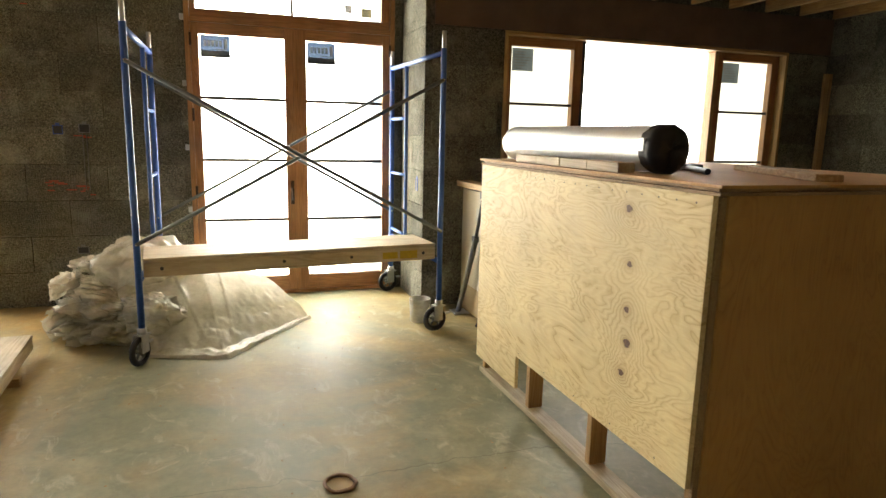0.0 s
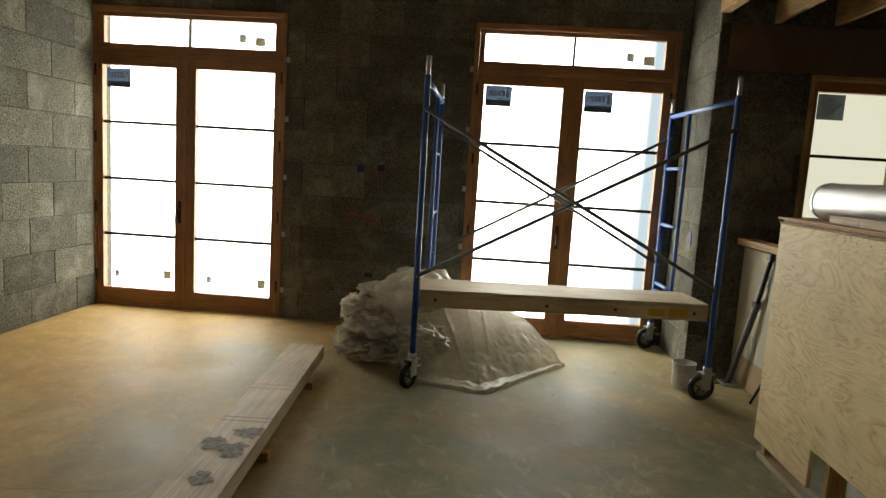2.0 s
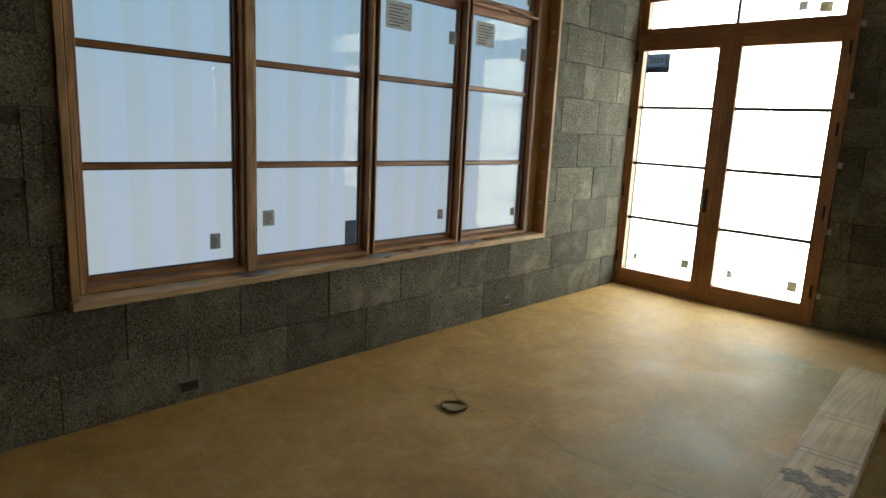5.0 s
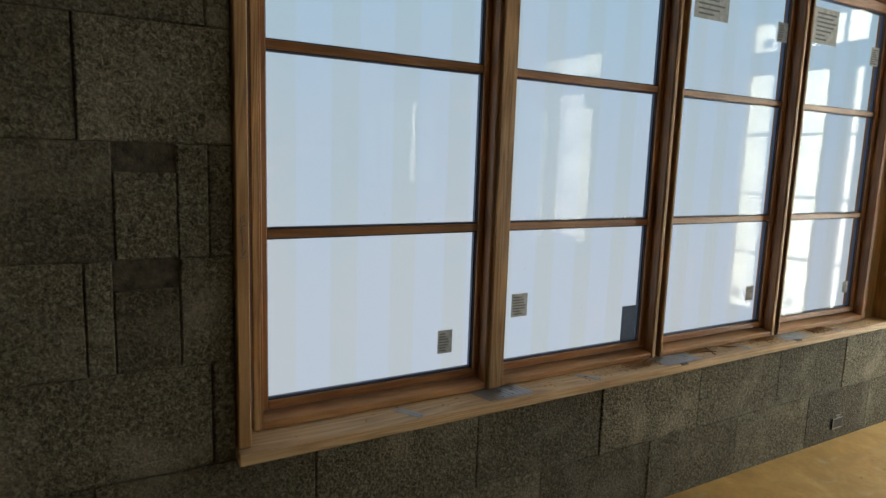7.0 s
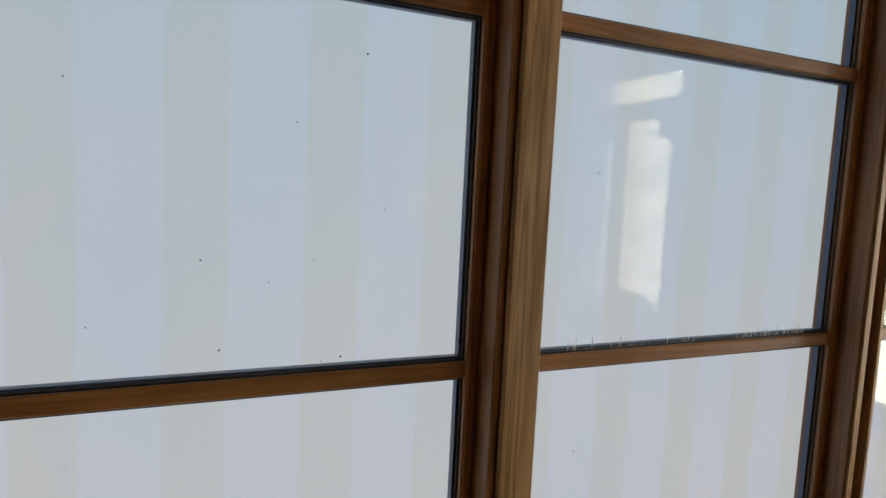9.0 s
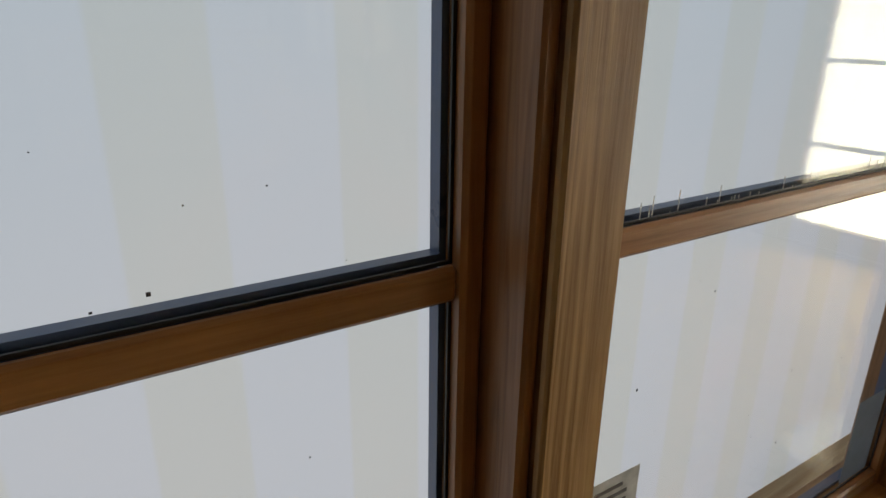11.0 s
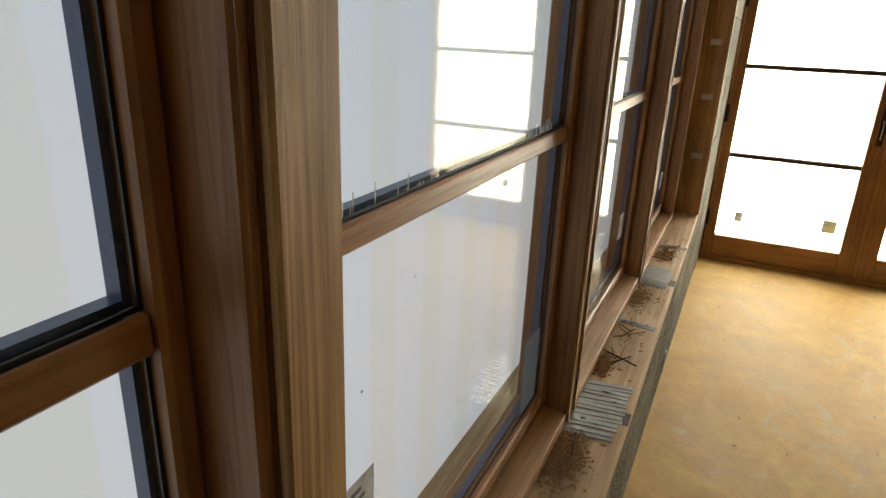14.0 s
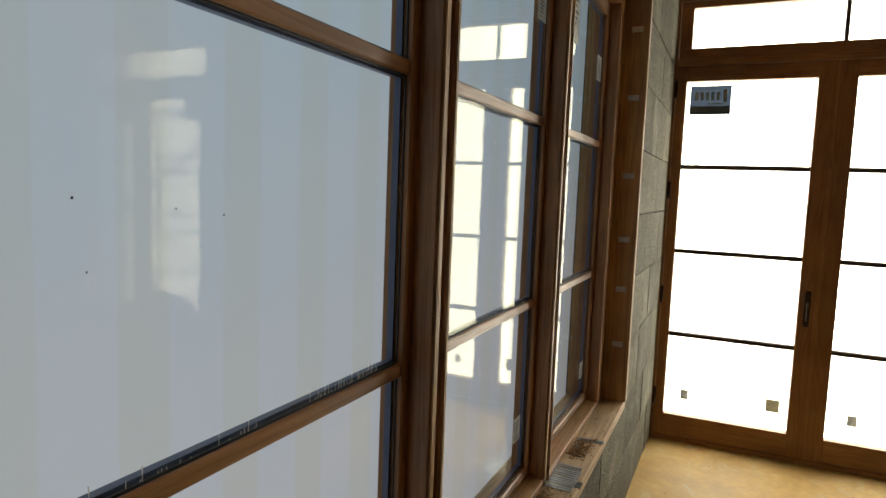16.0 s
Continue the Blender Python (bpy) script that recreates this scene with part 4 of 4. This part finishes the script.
tubep("tube", dull_steel, pole, (5.84, -1.06, 0.012), (5.895, -1.30, 0.70), 0.022, 14)
tubep("inner_tube", blackm, pole, (5.886, -1.262, 0.58), (5.908, -1.40, 1.05), 0.015, 12)
bm = bmesh.new()
add_box(bm, 5.885, 5.922, -1.43, -1.37, 1.03, 1.09, 0.006)
boxp("collar", blackm, pole, 5.872, 5.92, -1.30, -1.25, 0.66, 0.71, 0.005)
link("clamp_head", bm, blackm, pole, "black clamp head")
bm = bmesh.new()
add_box(bm, 5.78, 5.92, -1.14, -0.98, 0.001, 0.012, 0.004)
link("foot_plate", bm, steel, pole, "pale steel foot plate")
bmh = bmesh.new()
add_tube(bmh, (5.83, -1.52, 0.01), (5.905, -1.60, 0.30), 0.010, 10)
add_tube(bmh, (5.885, -1.58, 0.24), (5.91, -1.605, 0.33), 0.017, 10)
tagged(link("pry_bar", bmh, blackm, None, "", True), "short black bar leaning on the wall boards", "bar")


def bucket():
    b = thing("bucket", (5.44, -1.22, 0), "small dirty white open bucket on the slab", "bucket")
    bm = bmesh.new()
    add_tube(bm, (5.44, -1.22, 0.002), (5.44, -1.22, 0.19), 0.078, 32, 0.088, False)
    add_tube(bm, (5.44, -1.22, 0.006), (5.44, -1.22, 0.19), 0.074, 32, 0.084, False)
    add_tube(bm, (5.44, -1.22, 0.002), (5.44, -1.22, 0.006), 0.078, 32)
    ring_tube(bm, (5.44, -1.22, 0.19), (0, 0, 1), 0.087, 0.004, 32, 6)
    link("shell", bm, white_dirty, b, "", True)
    bm = bmesh.new()
    for i in range(14):
        a0, a1 = math.pi * i / 14, math.pi * (i + 1) / 14
        add_tube(bm, (5.44 + 0.09 * math.cos(a0), -1.22 - 0.055 * math.sin(a0), 0.175 - 0.06 * math.sin(a0)), (5.44 + 0.09 * math.cos(a1), -1.22 - 0.055 * math.sin(a1), 0.175 - 0.06 * math.sin(a1)), 0.0025, 6)
    link("handle", bm, steel, b, "wire handle", True)


bucket()


# ---- small things on floor and walls ----
def floor_ring(x, y, r):
    t = thing("pipe_stub", (x, y, 0), "broken tan plastic pipe collar flush in the slab", "pipe stub", "pipe collars")
    bm = bmesh.new()
    ring_tube(bm, (x, y, 0.009), (0, 0, 1), r, 0.009, 32, 8)
    for v in bm.verts:
        v.co.z = max(0.001, v.co.z + 0.008 * noise.noise(v.co * 22))
        v.co.x += 0.012 * noise.noise(v.co * 15)
    link("collar", bm, brick_red, t, "", True)
    bm = bmesh.new()
    bmesh.ops.create_circle(bm, cap_ends=True, segments=28, radius=r - 0.006, matrix=Matrix.Translation((x, y, 0.0045)))
    link("fill", bm, gyps_tan, t, "sandy fill")


floor_ring(0.99, -3.55, 0.066)
floor_ring(4.40, -3.54, 0.066)


def device_box(name, x, y, z, w, h, mat, normal, label):
    t = thing(name, (x, y, z), label, "outlet box", "outlet boxes")
    if normal == "x":
        B = lambda a0, a1, b0, b1, d0, d1: (x + d0, x + d1, y + a0, y + a1, z + b0, z + b1)
    elif normal == "-x":
        B = lambda a0, a1, b0, b1, d0, d1: (x - d1, x - d0, y + a0, y + a1, z + b0, z + b1)
    else:
        B = lambda a0, a1, b0, b1, d0, d1: (x + a0, x + a1, y - d1, y - d0, z + b0, z + b1)
    boxp("back", blackm, t, *B(-w / 2, w / 2, -h / 2, h / 2, 0.001, 0.004), 0)
    for q in ((-w / 2, -w / 2 + 0.006, -h / 2, h / 2), (w / 2 - 0.006, w / 2, -h / 2, h / 2), (-w / 2 + 0.006, w / 2 - 0.006, h / 2 - 0.006, h / 2), (-w / 2 + 0.006, w / 2 - 0.006, -h / 2, -h / 2 + 0.006)):
        boxp("rim", mat, t, *B(*q, 0.001, 0.007), 0.001)
    boxp("ear", mat, t, *B(-w * 0.2, w * 0.2, h / 2, h / 2 + 0.018, 0.001, 0.006), 0.001)
    return t


device_box("outlet_box", WX, -1.86, 0.10, 0.10, 0.062, galv_box, "x", "open galvanised outlet box low in the block wall")
device_box("outlet_box", WX, -4.60, 0.085, 0.11, 0.065, galv_box, "x", "open galvanised outlet box low in the block wall")
device_box("outlet_box", 2.635, NY, 1.505, 0.075, 0.075, blue_box, "y", "blue plastic switch box in the block wall")
device_box("outlet_box", 2.832, NY, 1.520, 0.085, 0.075, galv_box, "y", "metal switch box with red paint marks below")
device_box("outlet_box", 2.755, NY, 0.485, 0.09, 0.062, galv_box, "y", "open outlet box low in the block wall")
device_box("outlet_box", RX, -0.62, 1.09, 0.06, 0.11, blue_box, "-x", "blue plastic switch box in the block return")
cd = thing("cable_conduit", (2.83, NY, 1.3), "thin twin conduit running down from the switch box", "conduit")
for x in (2.815, 2.845):
    tubep("pipe", dull_steel, cd, (x, NY - 0.006, 1.00), (x, NY - 0.006, 1.48), 0.004, 8)
rng = random.Random(12)
for x0, x1, z0, z1, n in ((2.52, 2.72, 1.00, 1.10, 7), (2.77, 2.90, 0.96, 1.04, 6), (2.79, 2.87, 1.43, 1.47, 3), (2.45, 2.62, 2.45, 2.60, 3)):
    mk = thing("spray_mark", ((x0 + x1) / 2, NY, z0), "faded red marking paint on the blocks", "paint mark", "paint marks")
    for k in range(n):
        cx0, cz0 = rng.uniform(x0, x1), rng.uniform(z0, z1)
        L = rng.uniform(0.03, 0.09)
        boxp("stroke", red_paint, mk, cx0 - L / 2, cx0 + L / 2, NY - 0.0042 - 0.0002 * k, NY - 0.001, cz0 - 0.005, cz0 + 0.004, 0)
ob = bar("timber_board", None, EX - 0.11, EX - 0.02, RY - 0.10, RY - 0.06, 0.003, 2.25, stud)
tagged(ob, "narrow brown board standing in the corner", "board")


# ---- litter on the window sill ----
SZ = 0.6475


def strap_bundle(x, y, n, turn, label):
    t = thing("strap_bundle", (x, y, SZ), label, "metal straps", "metal strap bundles")
    rg = random.Random(int(abs(y) * 100))
    for k in range(n):
        m = Matrix.Translation((x + rg.uniform(-0.006, 0.006), y + (k - n / 2) * 0.0335, SZ + 0.001 + 0.0015 * (k % 2))) @ Matrix.Rotation(radians(turn + rg.uniform(-2, 2)), 4, "Z") @ Matrix.Rotation(radians(1 * (k % 2)), 4, "Y")
        bm = bmesh.new()
        add_box(bm, -0.052, 0.052, -0.0145, 0.0145, 0, 0.0016, 0)
        add_box(bm, -0.052, 0.052, -0.002, 0.002, 0.0016, 0.0030, 0)
        for v in bm.verts:
            v.co = m @ v.co
        link("strap", bm, bright_steel, t)


strap_bundle(-0.036, -3.21, 7, 8, "bundle of ribbed zinc straps lying on the sill")
strap_bundle(-0.052, -2.31, 6, -4, "bundle of ribbed zinc straps lying on the sill")
strap_bundle(-0.030, -4.16, 6, 14, "loose pile of zinc straps on the sill")
for x, y, tn in ((-0.03, -2.73, -8), (-0.032, -1.945, 6), (-0.015, -4.557, 30), (-0.015, -3.739, 35)):
    strap_bundle(x, y, 1, tn, "single zinc strap lying on the sill")


def shavings(name, spots, n, label):
    rg = random.Random(77)
    verts, faces = [], []
    for k in range(n):
        x, y, sx, sy = rg.choice(spots)
        px, py = rg.gauss(x, sx), rg.gauss(y, sy)
        if not -0.082 < px < 0.015:
            continue
        if any(abs(py - q) < 0.11 for q in (-3.21, -2.31, -4.16)):
            continue
        L, w, a = rg.uniform(0.0015, 0.007) * rg.uniform(0.5, 1.3), rg.uniform(0.0006, 0.003), rg.uniform(0, 6.3)
        z = SZ + rg.uniform(0.0005, 0.006)
        c_, s_ = math.cos(a), math.sin(a)
        b = len(verts)
        for u, v, h in ((-L, -w, 0), (L, -w, 0.002), (L, w, 0.003), (-L, w, 0.001), (0, 0, 0.004)):
            verts.append((px + u * c_ - v * s_, py + u * s_ + v * c_, z + h))
        faces += [(b, b + 1, b + 4), (b + 1, b + 2, b + 4), (b + 2, b + 3, b + 4), (b + 3, b, b + 4)]
    me = bpy.data.meshes.new(name)
    me.from_pydata(verts, [], faces)
    me.materials.append(dust_m)
    return tagged(new(name, me), label, "sawdust", kind="stuff")


shavings("sawdust", [(-0.055, -3.45, 0.022, 0.05), (-0.06, -3.42, 0.02, 0.035), (-0.062, -2.55, 0.018, 0.045), (-0.07, -3.03, 0.012, 0.035), (-0.05, -2.07, 0.02, 0.045), (-0.02, -3.0, 0.05, 0.8)], 1900,
         "brown wood shavings and sawdust scattered on the sill")
for k in range(16):
    rg = random.Random(k + 300)
    x, y = rg.uniform(-0.07, -0.015), rg.choice((-2.92, -2.86, -3.02, -2.80, -2.05, -2.10, -3.45)) + rg.uniform(-0.06, 0.06)
    a, L = rg.uniform(0, 3.1), rg.uniform(0.02, 0.045)
    bm = bmesh.new()
    add_tube(bm, (x - L * math.cos(a), y - L * math.sin(a), SZ + 0.003), (x + L * math.cos(a), y + L * math.sin(a), SZ + rg.uniform(0.003, 0.02)), 0.0025, 6, 0.0015)
    tagged(link("nail" if k % 2 else "wood_splinter", bm, bronze if k % 2 else dust_m, None), "bent rusty nail on the sill" if k % 2 else "curled wood splinter on the sill", "nail" if k % 2 else "splinter", "sill litter")
def nose_at(y):
    return 0.012 + 0.01115 * (W1 - y)


# notches are not cut: flat black patches give their shaded hollow
for y in (-3.236, -2.36):
    ob = boxp("sill_notch", blackm, None, nose_at(y) - 0.022, nose_at(y) + 0.001, y - 0.024, y + 0.022, SZ - 0.004, SZ + 0.0006, 0)
    tagged(ob, "black patch standing in for a shaded notch in the sill's edge", "notch", "sill notches")
# water drips: the door light they reflect is put in as white colour
drip_m = thin(plain("drip_glint", (0.88, 0.88, 0.86), 0.6, 0, 0.05, 50), 0.6)
# specks of dirt on the glass
rg = random.Random(5)
bm = bmesh.new()
for k in range(150):
    y = rg.uniform(-5.0, -4.3) if k < 85 else rg.uniform(-4.08, -3.4)
    z = rg.choice((rg.uniform(0.74, 1.2), rg.uniform(1.28, 1.82)))
    r = rg.uniform(0.0003, 0.0007) if k % 4 else rg.uniform(0.0007, 0.0011)
    add_box(bm, -0.1478, -0.1472, y - r, y + r * rg.uniform(0.5, 1.4), z - r, z + r * rg.uniform(0.4, 1.8))
tagged(link("dirt_specks", bm, ink, None), "fly specks and splashes on the window glass", "dirt", kind="stuff")
bm = bmesh.new()
for k in range(70):
    y = rg.choice((rg.uniform(-4.05, -3.42), rg.uniform(-3.6, -3.42)))
    h = abs(rg.gauss(0, 0.010)) + 0.001
    add_box(bm, -0.1478, -0.1473, y, y + 0.0011, 1.2755, 1.2755 + h)
tagged(link("water_marks", bm, drip_m, None), "pale drip marks along the muntin", "drip marks", kind="stuff")
# crumbs on the slab
verts, faces = [], []
for k in range(420):
    x, y, r = rg.uniform(0.1, 5.3), rg.uniform(-5.6, -0.2), rg.uniform(0.002, 0.008)
    b = len(verts)
    for i in range(4):
        verts.append((x + r * math.cos(i * 1.57 + k), y + r * math.sin(i * 1.57 + k) * 0.7, 0.0015))
    verts.append((x, y, r * 0.8))
    faces += [(b + i, b + (i + 1) % 4, b + 4) for i in range(4)]
me = bpy.data.meshes.new("crumbs")
me.from_pydata(verts, [], faces)
me.materials.append(dust_m)
tagged(new("crumbs", me), "small crumbs and chips scattered on the slab", "debris", kind="stuff")

# ---- the blocks of the walls, one by one ----
mesh_cache = {}


def block_mesh(w, h):
    key = (round(w, 3), round(h, 3))
    if key not in mesh_cache:
        bm = bmesh.new()
        add_box(bm, -w / 2, w / 2, -0.015, 0.0, -h / 2, h / 2, 0)
        fr = [e for e in bm.edges if all(v.co.y < -0.01 for v in e.verts)]
        bmesh.ops.bevel(bm, geom=fr, offset=0.004, segments=1, affect="EDGES")
        bmesh.ops.recalc_face_normals(bm, faces=bm.faces[:])
        me = bpy.data.meshes.new("block")
        bm.to_mesh(me)
        bm.free()
        me.materials.append(blockm)
        mesh_cache[key] = me
    return mesh_cache[key]


def lay(wall, place, turn, u0, u1, start, holes, seed):
    """Courses of blocks from u0 to u1 along a wall, running bond, cut round the holes (u0, u1, z0, z1)."""
    rg = random.Random(seed)
    for c in range(int(H / COURSE) + 1):
        z0, z1 = c * COURSE, min((c + 1) * COURSE, H)
        if z1 - z0 < 0.03:
            continue
        s0 = start + (0 if c % 2 == 0 else BLOCK / 2)
        u = s0 - math.ceil((s0 - u0) / BLOCK) * BLOCK
        while u < u1:
            pieces = [(max(u, u0), min(u + BLOCK, u1), z0, z1)]
            for h0, h1, g0, g1 in holes:
                cut = []
                for a, b, p, q in pieces:
                    if b <= h0 or a >= h1 or q <= g0 or p >= g1:
                        cut.append((a, b, p, q))
                        continue
                    if a < h0:
                        cut.append((a, h0, p, q))
                    if b > h1:
                        cut.append((h1, b, p, q))
                    if p < g0:
                        cut.append((max(a, h0), min(b, h1), p, g0))
                    if q > g1:
                        cut.append((max(a, h0), min(b, h1), g1, q))
                pieces = cut
            for a, b, p, q in pieces:
                if b - a < 0.03 or q - p < 0.02:
                    continue
                g = rg.choice((0.001, 0.002, 0.0045))
                ob = new("block", block_mesh(b - a - g, q - p - 0.0025))
                pt = place((a + b) / 2, (p + q) / 2)
                ob.matrix_basis = Matrix.Translation(Vector(pt)) @ Matrix.Rotation(radians(turn), 4, "Z") @ Matrix.Translation((0, rg.uniform(-0.0015, 0.0025), 0))
                ob.parent = wall
            u += BLOCK


lay(wall_west, lambda u, z: (WX - 0.015, u, z), 90, -6.6, NY - 0.002, -3.99, [(W0, W1, WS, WH), (-5.44, -5.29, 1.45, 1.522), (-5.45, -5.29, 1.14, 1.217)], 1)
lay(wall_north, lambda u, z: (u, NY + 0.015, z), 0, 0.0, RX - 0.002, 2.07, [(DA0, DA1, 0, DH), (DB0, DB1, 0, DH)], 2)
lay(wall_return, lambda u, z: (RX + 0.015, u, z), -90, RY + 0.002, NY - 0.018, -0.45, [], 3)
lay(wall_northeast, lambda u, z: (u, RY + 0.015, z), 0, RX, EX, 5.95, [(E0, E1, ES, EH), (RX, EX + 1, EH, 2.81)], 4)
lay(wall_east, lambda u, z: (EX + 0.015, u, z), -90, -4.6, RY - 0.002, -0.7, [], 5)
